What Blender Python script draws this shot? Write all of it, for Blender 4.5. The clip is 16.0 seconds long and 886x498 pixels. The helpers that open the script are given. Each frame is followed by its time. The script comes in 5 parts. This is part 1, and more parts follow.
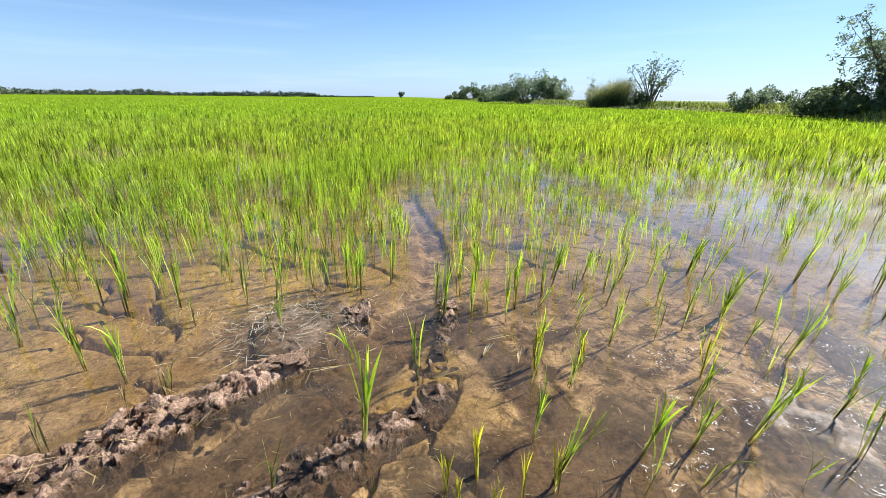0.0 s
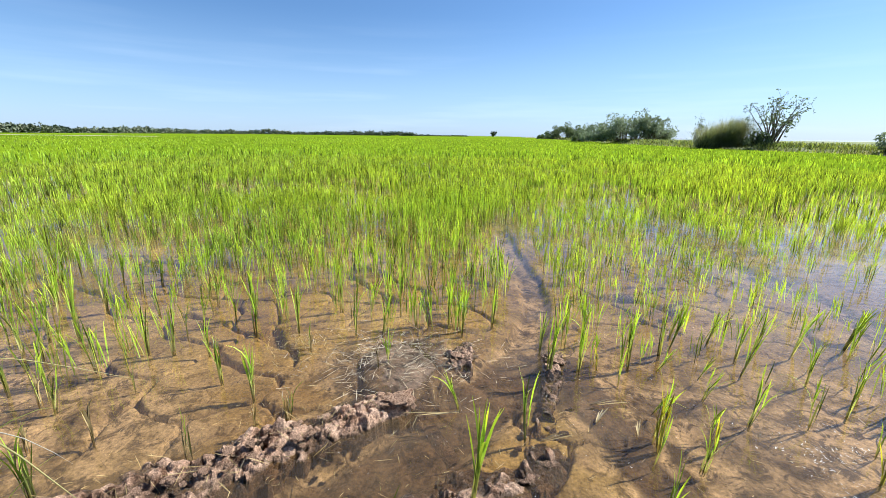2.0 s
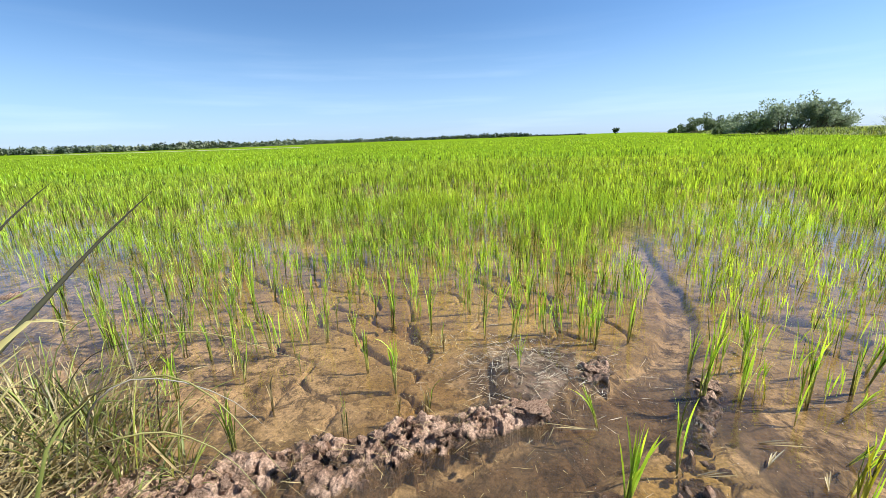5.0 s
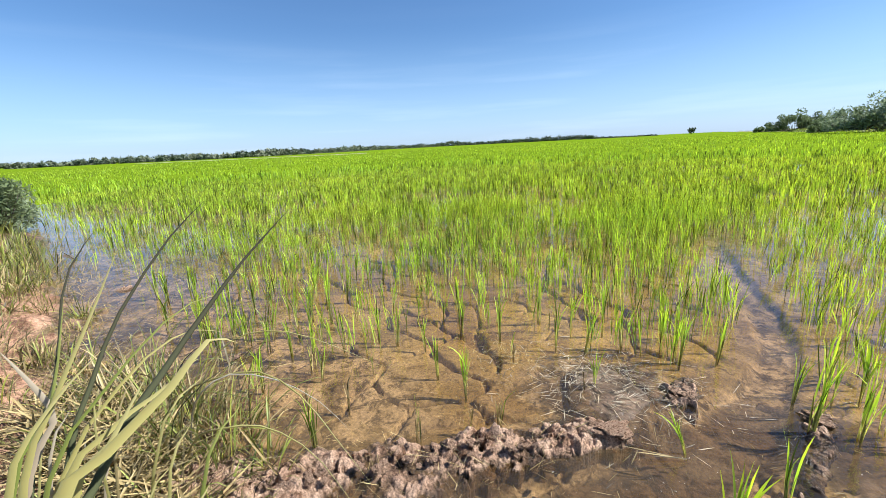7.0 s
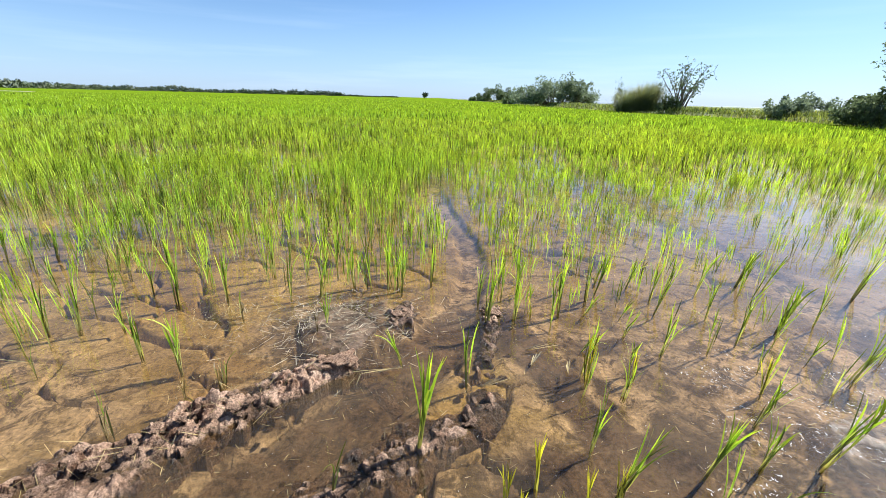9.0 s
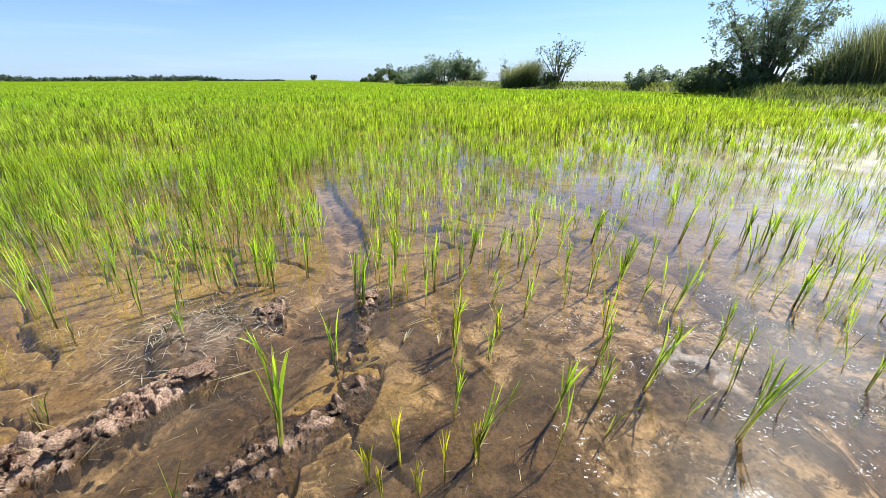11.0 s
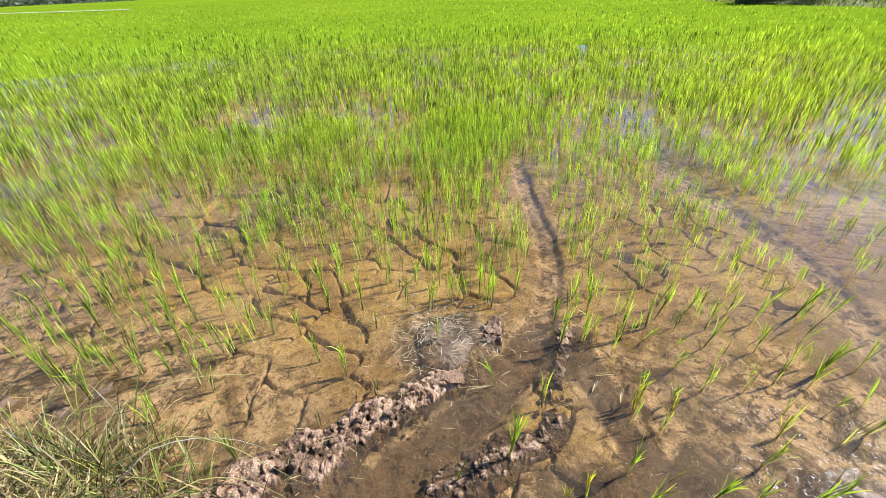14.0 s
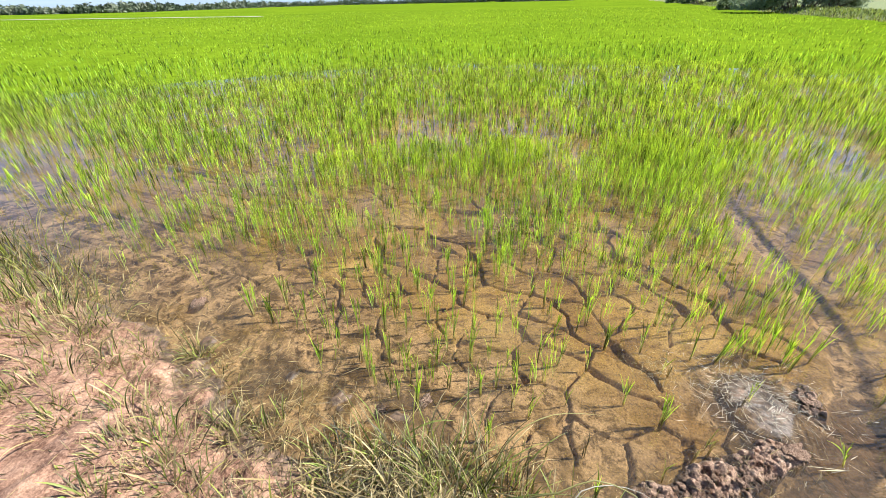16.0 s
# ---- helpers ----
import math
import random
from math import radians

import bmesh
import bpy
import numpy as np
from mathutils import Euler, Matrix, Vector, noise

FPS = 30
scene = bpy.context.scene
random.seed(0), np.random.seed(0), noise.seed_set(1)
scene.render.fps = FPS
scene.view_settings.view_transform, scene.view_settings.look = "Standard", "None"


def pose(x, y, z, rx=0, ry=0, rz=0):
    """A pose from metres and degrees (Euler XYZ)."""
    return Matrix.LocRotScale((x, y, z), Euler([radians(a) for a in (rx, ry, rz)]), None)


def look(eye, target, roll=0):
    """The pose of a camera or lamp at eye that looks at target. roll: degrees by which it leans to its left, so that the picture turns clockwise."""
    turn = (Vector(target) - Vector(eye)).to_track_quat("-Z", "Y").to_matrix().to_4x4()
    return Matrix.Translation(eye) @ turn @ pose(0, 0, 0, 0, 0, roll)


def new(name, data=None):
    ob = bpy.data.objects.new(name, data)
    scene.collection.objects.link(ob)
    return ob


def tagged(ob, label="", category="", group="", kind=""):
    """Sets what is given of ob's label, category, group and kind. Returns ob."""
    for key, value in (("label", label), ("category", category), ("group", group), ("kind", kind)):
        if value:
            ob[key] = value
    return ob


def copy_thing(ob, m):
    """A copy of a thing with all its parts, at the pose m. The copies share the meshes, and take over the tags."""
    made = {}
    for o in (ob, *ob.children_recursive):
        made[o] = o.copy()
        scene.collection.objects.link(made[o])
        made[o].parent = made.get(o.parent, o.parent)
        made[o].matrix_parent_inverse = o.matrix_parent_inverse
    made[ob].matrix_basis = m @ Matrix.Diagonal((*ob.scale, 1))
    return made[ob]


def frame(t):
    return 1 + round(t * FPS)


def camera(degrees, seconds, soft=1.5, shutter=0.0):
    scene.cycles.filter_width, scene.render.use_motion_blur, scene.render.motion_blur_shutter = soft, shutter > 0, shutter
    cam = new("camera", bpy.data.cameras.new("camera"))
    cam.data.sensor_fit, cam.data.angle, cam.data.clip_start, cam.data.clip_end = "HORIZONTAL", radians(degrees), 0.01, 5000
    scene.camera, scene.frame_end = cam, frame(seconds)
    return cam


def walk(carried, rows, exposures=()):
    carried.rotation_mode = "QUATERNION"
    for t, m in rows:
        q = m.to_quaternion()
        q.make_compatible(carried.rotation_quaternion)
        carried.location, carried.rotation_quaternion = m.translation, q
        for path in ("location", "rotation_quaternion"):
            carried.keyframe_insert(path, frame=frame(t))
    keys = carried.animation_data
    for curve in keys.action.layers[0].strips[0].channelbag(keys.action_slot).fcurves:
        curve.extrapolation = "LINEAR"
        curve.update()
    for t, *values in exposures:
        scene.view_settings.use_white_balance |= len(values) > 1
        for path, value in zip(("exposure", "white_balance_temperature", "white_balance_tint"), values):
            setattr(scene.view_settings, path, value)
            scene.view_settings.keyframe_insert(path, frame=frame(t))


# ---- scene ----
cam = camera(94.9, 16.0, soft=0.7)
PATH = [
    (0, (-0.014, 0.082, 1.221), (-0.005, 1.955, 0.522), 0.6),
    (0.5, (-0.017, 0.074, 1.197), (-0.1, 1.967, 0.556), 0.2),
    (1, (-0.063, 0.106, 1.246), (-0.246, 1.997, 0.621), 0.4),
    (1.5, (-0.134, 0.095, 1.274), (-0.423, 1.99, 0.703), 0.6),
    (2, (-0.168, 0.092, 1.279), (-0.569, 1.976, 0.741), 0.7),
    (2.5, (-0.204, 0.082, 1.29), (-0.716, 1.944, 0.769), 0.6),
    (3, (-0.24, 0.061, 1.301), (-0.864, 1.891, 0.789), 0.3),
    (3.5, (-0.265, 0.056, 1.311), (-0.983, 1.848, 0.787), -0.3),
    (5.8, (-0.332, 0.031, 1.306), (-1.359, 1.667, 0.789), -2.8),
    (6, (-0.354, 0.029, 1.311), (-1.417, 1.643, 0.796), -3.0),
    (6.5, (-0.369, 0.011, 1.326), (-1.5, 1.584, 0.83), -3.1),
    (7, (-0.368, 0.007, 1.334), (-1.522, 1.564, 0.841), -2.9),
    (7.5, (-0.361, 0.006, 1.325), (-1.448, 1.606, 0.817), -2.3),
    (8, (-0.37, 0.04, 1.307), (-1.227, 1.757, 0.741), -1.2),
    (8.5, (-0.302, 0.09, 1.261), (-0.78, 1.927, 0.629), 0.2),
    (9, (-0.177, 0.096, 1.237), (-0.258, 1.969, 0.541), 1.6),
    (9.5, (-0.09, 0.089, 1.255), (0.063, 1.933, 0.495), 2.0),
    (9.7, (-0.053, 0.089, 1.244), (0.157, 1.925, 0.48), 1.9),
    (11.8, (0.082, 0.106, 1.221), (0.443, 1.915, 0.448), -0.3),
    (12, (0.047, 0.112, 1.233), (0.327, 1.922, 0.43), -1.1),
    (12.5, (-0.053, 0.086, 1.235), (0.003, 1.906, 0.407), -3.1),
    (13, (-0.177, 0.07, 1.248), (-0.332, 1.876, 0.402), -4.5),
    (13.5, (-0.222, 0.075, 1.362), (-0.383, 1.861, 0.476), 0.0),
    (13.8, (-0.303, -0.008, 1.897), (-0.559, 1.69, 0.872), 0.7),
    (14, (-0.322, -0.098, 2.275), (-0.715, 1.537, 1.192), -1.8),
    (14.5, (-0.528, -0.277, 2.502), (-1.097, 1.293, 1.402), -3.8),
    (15, (-1.012, -0.491, 2.548), (-1.571, 1.113, 1.492), -0.3),
    (15.5, (-1.487, -0.664, 2.56), (-2.129, 0.913, 1.511), -0.4),
    (16, (-2.084, -0.564, 2.51), (-2.797, 0.986, 1.467), -1.1),
]
walk(cam, [(t, look(eye, target, roll)) for t, eye, target, roll in PATH], [(0, 1.05, 5800, 7), (13.4, 1.05, 5800, 7), (14.4, 1.25, 5800, 7), (16, 1.18, 5800, 7)])

# ---- world, sun, exposure ----
SUN_AZ, SUN_EL = 60.0, 45.0   # degrees clockwise from +y, degrees above the horizon
world = bpy.data.worlds.new("world")
scene.world = world
world.use_nodes = True
wn, wl = world.node_tree.nodes, world.node_tree.links
wn.clear()
sky = wn.new("ShaderNodeTexSky")
sky.sky_type, sky.sun_disc = "NISHITA", False
sky.sun_elevation, sky.sun_rotation = radians(SUN_EL), radians(SUN_AZ)
sky.air_density, sky.dust_density, sky.ozone_density = 1.0, 0.4, 7.0
w_geo = wn.new("ShaderNodeTexCoord")
w_map = wn.new("ShaderNodeMapping")
w_map.inputs["Scale"].default_value = (1.0, 1.0, 14.0)
w_noise = wn.new("ShaderNodeTexNoise")
w_noise.inputs["Scale"].default_value = 2.2
w_noise.inputs["Detail"].default_value = 5
w_ramp = wn.new("ShaderNodeValToRGB")
w_ramp.color_ramp.elements[0].position, w_ramp.color_ramp.elements[1].position = 0.5, 0.8
w_ramp.color_ramp.elements[0].color, w_ramp.color_ramp.elements[1].color = (0.02, 0.02, 0.02, 1), (0.30, 0.30, 0.30, 1)
w_mix = wn.new("ShaderNodeMixRGB")
w_mix.inputs["Color2"].default_value = (4.9, 6.3, 8.7, 1)
w_bg = wn.new("ShaderNodeBackground")
w_bg.inputs["Strength"].default_value = 0.066
w_out = wn.new("ShaderNodeOutputWorld")
wl.new(w_geo.outputs["Generated"], w_map.inputs["Vector"])
wl.new(w_map.outputs["Vector"], w_noise.inputs["Vector"])
wl.new(w_noise.outputs["Fac"], w_ramp.inputs["Fac"])
# thin streaks of cloud lie low, the sky overhead is clear
w_sep = wn.new("ShaderNodeSeparateXYZ")
wl.new(w_geo.outputs["Generated"], w_sep.inputs["Vector"])
w_low = wn.new("ShaderNodeMapRange")
w_low.inputs["From Min"].default_value, w_low.inputs["From Max"].default_value = 0.06, 0.24
w_low.inputs["To Min"].default_value, w_low.inputs["To Max"].default_value = 0.7, 0.03
wl.new(w_sep.outputs["Z"], w_low.inputs["Value"])
w_thin = wn.new("ShaderNodeMath")
w_thin.operation = "MULTIPLY"
wl.new(w_ramp.outputs["Color"], w_thin.inputs[0])
wl.new(w_low.outputs["Result"], w_thin.inputs[1])
# pale haze along the horizon
w_haze = wn.new("ShaderNodeMapRange")
w_haze.interpolation_type = "SMOOTHSTEP"
w_haze.inputs["From Min"].default_value, w_haze.inputs["From Max"].default_value = -0.02, 0.26
w_haze.inputs["To Min"].default_value, w_haze.inputs["To Max"].default_value = 0.5, 0.0
wl.new(w_sep.outputs["Z"], w_haze.inputs["Value"])
wl.new(w_haze.outputs["Result"], w_mix.inputs["Fac"])
w_cloud = wn.new("ShaderNodeMixRGB")
w_cloud.inputs["Color2"].default_value = (9.0, 9.6, 10.4, 1)
wl.new(w_thin.outputs["Value"], w_cloud.inputs["Fac"])
wl.new(w_mix.outputs["Color"], w_cloud.inputs["Color1"])
wl.new(sky.outputs["Color"], w_mix.inputs["Color1"])
wl.new(w_cloud.outputs["Color"], w_bg.inputs["Color"])
wl.new(w_bg.outputs["Background"], w_out.inputs["Surface"])
sun_data = bpy.data.lights.new("sun", "SUN")
sun_data.energy, sun_data.angle, sun_data.color = 5.0, radians(0.53), (1.0, 0.95, 0.86)
sun = new("sun", sun_data)
sun_dir = Vector((math.sin(radians(SUN_AZ)) * math.cos(radians(SUN_EL)), math.cos(radians(SUN_AZ)) * math.cos(radians(SUN_EL)), math.sin(radians(SUN_EL))))
sun.matrix_world = look(sun_dir * 50, (0, 0, 0))


# ---- materials ----
class Mat:
    """A small wrapper that builds a node material."""

    def __init__(self, name):
        self.mat = bpy.data.materials.new(name)
        self.mat.use_nodes = True
        self.n, self.l = self.mat.node_tree.nodes, self.mat.node_tree.links
        self.n.clear()
        self.out = self.n.new("ShaderNodeOutputMaterial")

    def node(self, kind, **values):
        nd = self.n.new(kind)
        for key, v in values.items():
            sock = nd.inputs[key.replace("_", " ")]
            if hasattr(v, "is_output"):
                self.l.new(v, sock)
            else:
                sock.default_value = v
        return nd

    def noise(self, scale, detail=4, rough=0.55, vec=None, stretch=None):
        if vec is None:
            vec = self.n.new("ShaderNodeTexCoord").outputs["Object"]
        if stretch:
            vec = self.node("ShaderNodeMapping", Vector=vec, Scale=stretch).outputs[0]
        return self.node("ShaderNodeTexNoise", Vector=vec, Scale=scale, Detail=detail, Roughness=rough).outputs["Fac"]

    def ramp(self, fac, *stops):
        nd = self.n.new("ShaderNodeValToRGB")
        self.l.new(fac, nd.inputs[0])
        el = nd.color_ramp.elements
        while len(el) < len(stops):
            el.new(0.5)
        for e, (p, c) in zip(el, stops):
            e.position, e.color = p, (c, c, c, 1) if not hasattr(c, "__len__") else (*c, 1)
        return nd.outputs[0]

    def mix(self, fac, a, b, blend="MIX"):
        nd = self.n.new("ShaderNodeMixRGB")
        nd.blend_type = blend
        for sock, v in zip(nd.inputs, (fac, a, b)):
            if hasattr(v, "is_output"):
                self.l.new(v, sock)
            elif hasattr(v, "__len__"):
                sock.default_value = (*v, 1)
            else:
                sock.default_value = v
        return nd.outputs[0]

    def math(self, op, a, b=0.0, c=0.0):
        nd = self.n.new("ShaderNodeMath")
        nd.operation = op
        for sock, v in zip(nd.inputs, (a, b, c)):
            if hasattr(v, "is_output"):
                self.l.new(v, sock)
            else:
                sock.default_value = v
        return nd.outputs[0]

    def bump(self, height, strength, distance):
        return self.node("ShaderNodeBump", Height=height, Strength=strength, Distance=distance).outputs[0]

    def done(self, shader):
        self.l.new(shader.outputs[0], self.out.inputs["Surface"])
        return self.mat


def leaf_material(name, base, low, mid, tip, glow=0.45, rough=0.45, stalk=0.25, vary=0.5):
    """Grass-like leaf: dark to straw at the foot, green above, some blades yellower; light passes through."""
    m = Mat(name)
    uv = m.n.new("ShaderNodeUVMap").outputs[0]
    sep = m.node("ShaderNodeSeparateXYZ", Vector=uv)
    rnd = m.n.new("ShaderNodeNewGeometry").outputs["Random Per Island"]
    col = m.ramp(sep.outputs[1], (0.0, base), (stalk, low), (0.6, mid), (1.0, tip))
    yellow = m.mix(0.65, col, (0.42, 0.36, 0.035))
    fac = m.math("MULTIPLY", m.ramp(rnd, (0.55, 0.0), (1.0, 1.0)), vary)
    col = m.mix(fac, col, yellow)
    dark = m.ramp(sep.outputs[0], (0.0, 0.15), (0.5, 0.92), (1.0, 1.75))
    col = m.mix(1.0, col, dark, "MULTIPLY")
    big = m.ramp(m.noise(0.35, 3), (0.35, (0.85, 0.9, 0.9)), (0.65, (1.12, 1.06, 1.0)))
    col = m.mix(1.0, col, big, "MULTIPLY")
    pb = m.node("ShaderNodeBsdfPrincipled", Base_Color=col, Roughness=rough)
    pb.inputs["Specular IOR Level"].default_value = 0.35
    tr = m.node("ShaderNodeBsdfTranslucent", Color=m.mix(1.0, col, (1.35, 1.3, 0.6), "MULTIPLY"))
    mx = m.n.new("ShaderNodeMixShader")
    mx.inputs[0].default_value = glow
    m.l.new(pb.outputs[0], mx.inputs[1])
    m.l.new(tr.outputs[0], mx.inputs[2])
    return m.done(mx)


def mud_material():
    """Clay bed: ochre under water, dark and glossy at the water's edge, pale pink where it has dried."""
    m = Mat("mud")
    geo = m.n.new("ShaderNodeNewGeometry")
    z = m.node("ShaderNodeSeparateXYZ", Vector=geo.outputs["Position"]).outputs[2]
    silt_shade = m.node("ShaderNodeAttribute")
    silt_shade.attribute_name = "silt_shade"
    n1, n2, n3 = m.noise(0.9, 5), m.noise(6, 6, 0.65), m.noise(60, 5, 0.75)
    nl = m.noise(1.7, 3, 0.55)
    turf = m.node("ShaderNodeAttribute")
    turf.attribute_name = "turf"
    warp = m.n.new("ShaderNodeTexCoord").outputs["Object"]
    swirl = m.node("ShaderNodeTexNoise", Vector=warp, Scale=2.6, Detail=7.0, Roughness=0.62, Distortion=1.6).outputs["Fac"]
    fine = m.node("ShaderNodeTexNoise", Vector=warp, Scale=11.0, Detail=7.0, Roughness=0.7, Distortion=0.8).outputs["Fac"]
    bed = m.ramp(n1, (0.36, (0.25, 0.155, 0.06)), (0.5, (0.36, 0.24, 0.092)), (0.64, (0.47, 0.335, 0.138)))
    bed = m.mix(m.ramp(swirl, (0.52, 0.0), (0.66, 0.8)), bed, (0.10, 0.06, 0.03))
    bed = m.mix(m.ramp(nl, (0.50, 0.0), (0.64, 0.45)), bed, (0.18, 0.11, 0.047))
    bed = m.mix(m.ramp(fine, (0.55, 0.0), (0.66, 0.7)), bed, (0.09, 0.055, 0.03))
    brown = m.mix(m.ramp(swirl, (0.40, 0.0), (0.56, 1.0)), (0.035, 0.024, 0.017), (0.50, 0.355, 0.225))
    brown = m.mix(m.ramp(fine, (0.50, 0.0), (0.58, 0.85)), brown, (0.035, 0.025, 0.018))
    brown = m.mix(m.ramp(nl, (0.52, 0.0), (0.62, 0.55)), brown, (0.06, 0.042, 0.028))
    bed = m.mix(silt_shade.outputs["Fac"], bed, brown)
    # dark muck; in the ruts it paints their shade and deep water
    muck_shade = m.mix(m.ramp(fine, (0.40, 0.0), (0.62, 1.0)), (0.028, 0.019, 0.013), (0.15, 0.095, 0.056))
    bed = m.mix(m.ramp(silt_shade.outputs["Fac"], (0.84, 0.0), (0.97, 0.85)), bed, muck_shade)
    rot = m.ramp(m.noise(24, 6, 0.75), (0.56, 0.0), (0.66, 0.7))
    bed = m.mix(rot, bed, (0.06, 0.042, 0.027))
    dry = m.ramp(n2, (0.38, (0.15, 0.07, 0.04)), (0.5, (0.31, 0.165, 0.10)), (0.62, (0.41, 0.24, 0.15)))
    dry = m.mix(m.ramp(n3, (0.45, 0.0), (0.75, 0.6)), dry, (0.42, 0.26, 0.17))
    wet = m.ramp(n2, (0.38, (0.07, 0.045, 0.028)), (0.62, (0.22, 0.14, 0.085)))
    zz = m.math("ADD", z, m.math("MULTIPLY", m.math("SUBTRACT", n2, 0.5), 0.05))
    above = m.ramp(m.math("MULTIPLY_ADD", zz, 10.0, 0.5), (0.62, 0.0), (0.9, 1.0))
    rim = m.ramp(m.math("MULTIPLY_ADD", zz, 10.0, 0.5), (0.42, 0.0), (0.52, 1.0))
    col = m.mix(rim, bed, wet)
    col = m.mix(above, col, dry)
    col = m.mix(turf.outputs["Fac"], col, m.ramp(n2, (0.3, (0.13, 0.15, 0.04)), (0.7, (0.24, 0.25, 0.08))))
    col = m.mix(1.0, col, m.ramp(n3, (0.36, 0.62), (0.64, 1.28)), "MULTIPLY")
    rough = m.mix(above, (0.34, 0.34, 0.34), (0.9, 0.9, 0.9))
    h = m.math("ADD", m.math("MULTIPLY", n2, 0.6), m.math("MULTIPLY", n3, 0.4))
    pb = m.node("ShaderNodeBsdfPrincipled", Base_Color=col, Roughness=rough, Normal=m.bump(h, 0.6, 0.02))
    m.l.new(m.math("MULTIPLY", rim, 0.32), pb.inputs["Specular IOR Level"])
    return m.done(pb)


def clod_material():
    m = Mat("clod_mud")
    geo = m.n.new("ShaderNodeNewGeometry")
    z = m.node("ShaderNodeSeparateXYZ", Vector=geo.outputs["Position"]).outputs[2]
    n2, n3 = m.noise(9, 6, 0.6), m.noise(95, 6, 0.75)
    dry = m.ramp(n2, (0.37, (0.16, 0.085, 0.05)), (0.45, (0.42, 0.255, 0.165)), (0.62, (0.58, 0.385, 0.265)))
    wet = m.ramp(n2, (0.38, (0.07, 0.04, 0.022)), (0.62, (0.22, 0.13, 0.07)))
    zz = m.math("ADD", z, m.math("MULTIPLY", m.math("SUBTRACT", n2, 0.5), 0.07))
    above = m.ramp(m.math("MULTIPLY_ADD", zz, 10.0, 0.5), (0.52, 0.0), (0.74, 1.0))
    col = m.mix(above, wet, dry)
    col = m.mix(1.0, col, m.ramp(n3, (0.38, 0.55), (0.60, 1.35)), "MULTIPLY")
    h = m.math("ADD", m.math("MULTIPLY", n2, 0.5), m.math("MULTIPLY", n3, 0.5))
    pb = m.node("ShaderNodeBsdfPrincipled", Base_Color=col, Roughness=m.mix(above, (0.35,) * 3, (0.9,) * 3), Normal=m.bump(h, 1.0, 0.045))
    m.l.new(m.ramp(above, (0.0, 0.4), (1.0, 0.08)), pb.inputs["Specular IOR Level"])
    return m.done(pb)


def water_material():
    """Shallow murky water: clear enough to show the bed, with suspended clay and a mirror surface."""
    m = Mat("murky_water")
    n1, n2 = m.noise(2.2, 4, 0.5), m.noise(28, 3, 0.5)
    h = m.math("ADD", m.math("MULTIPLY", n1, 0.5), m.math("MULTIPLY", n2, 0.14))
    nrm = m.bump(h, 0.12, 0.03)
    clear = m.node("ShaderNodeBsdfTransparent", Color=(0.86, 0.79, 0.65, 1))
    murk = m.node("ShaderNodeBsdfDiffuse", Color=(0.28, 0.20, 0.12, 1))
    body = m.n.new("ShaderNodeMixShader")
    px = m.node("ShaderNodeSeparateXYZ", Vector=m.n.new("ShaderNodeNewGeometry").outputs["Position"]).outputs[0]
    stirred = m.ramp(m.math("MULTIPLY_ADD", px, 0.25, 0.5), (0.35, 0.85), (0.62, 0.9))
    m.l.new(m.math("MULTIPLY", m.ramp(m.noise(1.6, 5, 0.6), (0.38, 0.02), (0.66, 0.20)), stirred), body.inputs[0])
    m.l.new(clear.outputs[0], body.inputs[1])
    m.l.new(murk.outputs[0], body.inputs[2])
    # a calm mirror, and wavelets that spread the glare of the sun
    calm = m.node("ShaderNodeBsdfGlossy", Color=(0.97, 0.97, 0.97, 1), Roughness=0.04, Normal=nrm)
    wavy = m.node("ShaderNodeBsdfGlossy", Color=(0.97, 0.97, 0.97, 1), Roughness=0.33, Normal=nrm)
    gloss = m.n.new("ShaderNodeMixShader")
    m.l.new(calm.outputs[0], gloss.inputs[1])
    m.l.new(wavy.outputs[0], gloss.inputs[2])
    facing = m.node("ShaderNodeLayerWeight", Normal=nrm).outputs["Facing"]
    m.l.new(m.math("MULTIPLY", m.ramp(m.noise(1.1, 4, 0.6), (0.35, 0.3), (0.65, 1.0)), m.ramp(facing, (0.35, 0.06), (0.85, 0.33))), gloss.inputs[0])
    mx = m.n.new("ShaderNodeMixShader")
    m.l.new(m.math("MULTIPLY_ADD", m.math("POWER", facing, 4.4), 0.95, 0.028), mx.inputs[0])
    m.l.new(body.outputs[0], mx.inputs[1])
    m.l.new(gloss.outputs[0], mx.inputs[2])
    return m.done(mx)


def plain_material(name, a, b, scale, rough=0.8, bump=0.3, dist=0.01, glow=0.0):
    m = Mat(name)
    n1, n2 = m.noise(scale, 5), m.noise(scale * 9, 4)
    col = m.mix(m.ramp(n1, (0.35, 0.0), (0.65, 1.0)), a, b)
    col = m.mix(1.0, col, m.ramp(n2, (0.3, 0.75), (0.7, 1.2)), "MULTIPLY")
    pb = m.node("ShaderNodeBsdfPrincipled", Base_Color=col, Roughness=rough, Normal=m.bump(n2, bump, dist))
    pb.inputs["Specular IOR Level"].default_value = 0.15
    if not glow:
        return m.done(pb)
    tr = m.node("ShaderNodeBsdfTranslucent", Color=col)
    mx = m.n.new("ShaderNodeMixShader")
    mx.inputs[0].default_value = glow
    m.l.new(pb.outputs[0], mx.inputs[1])
    m.l.new(tr.outputs[0], mx.inputs[2])
    return m.done(mx)


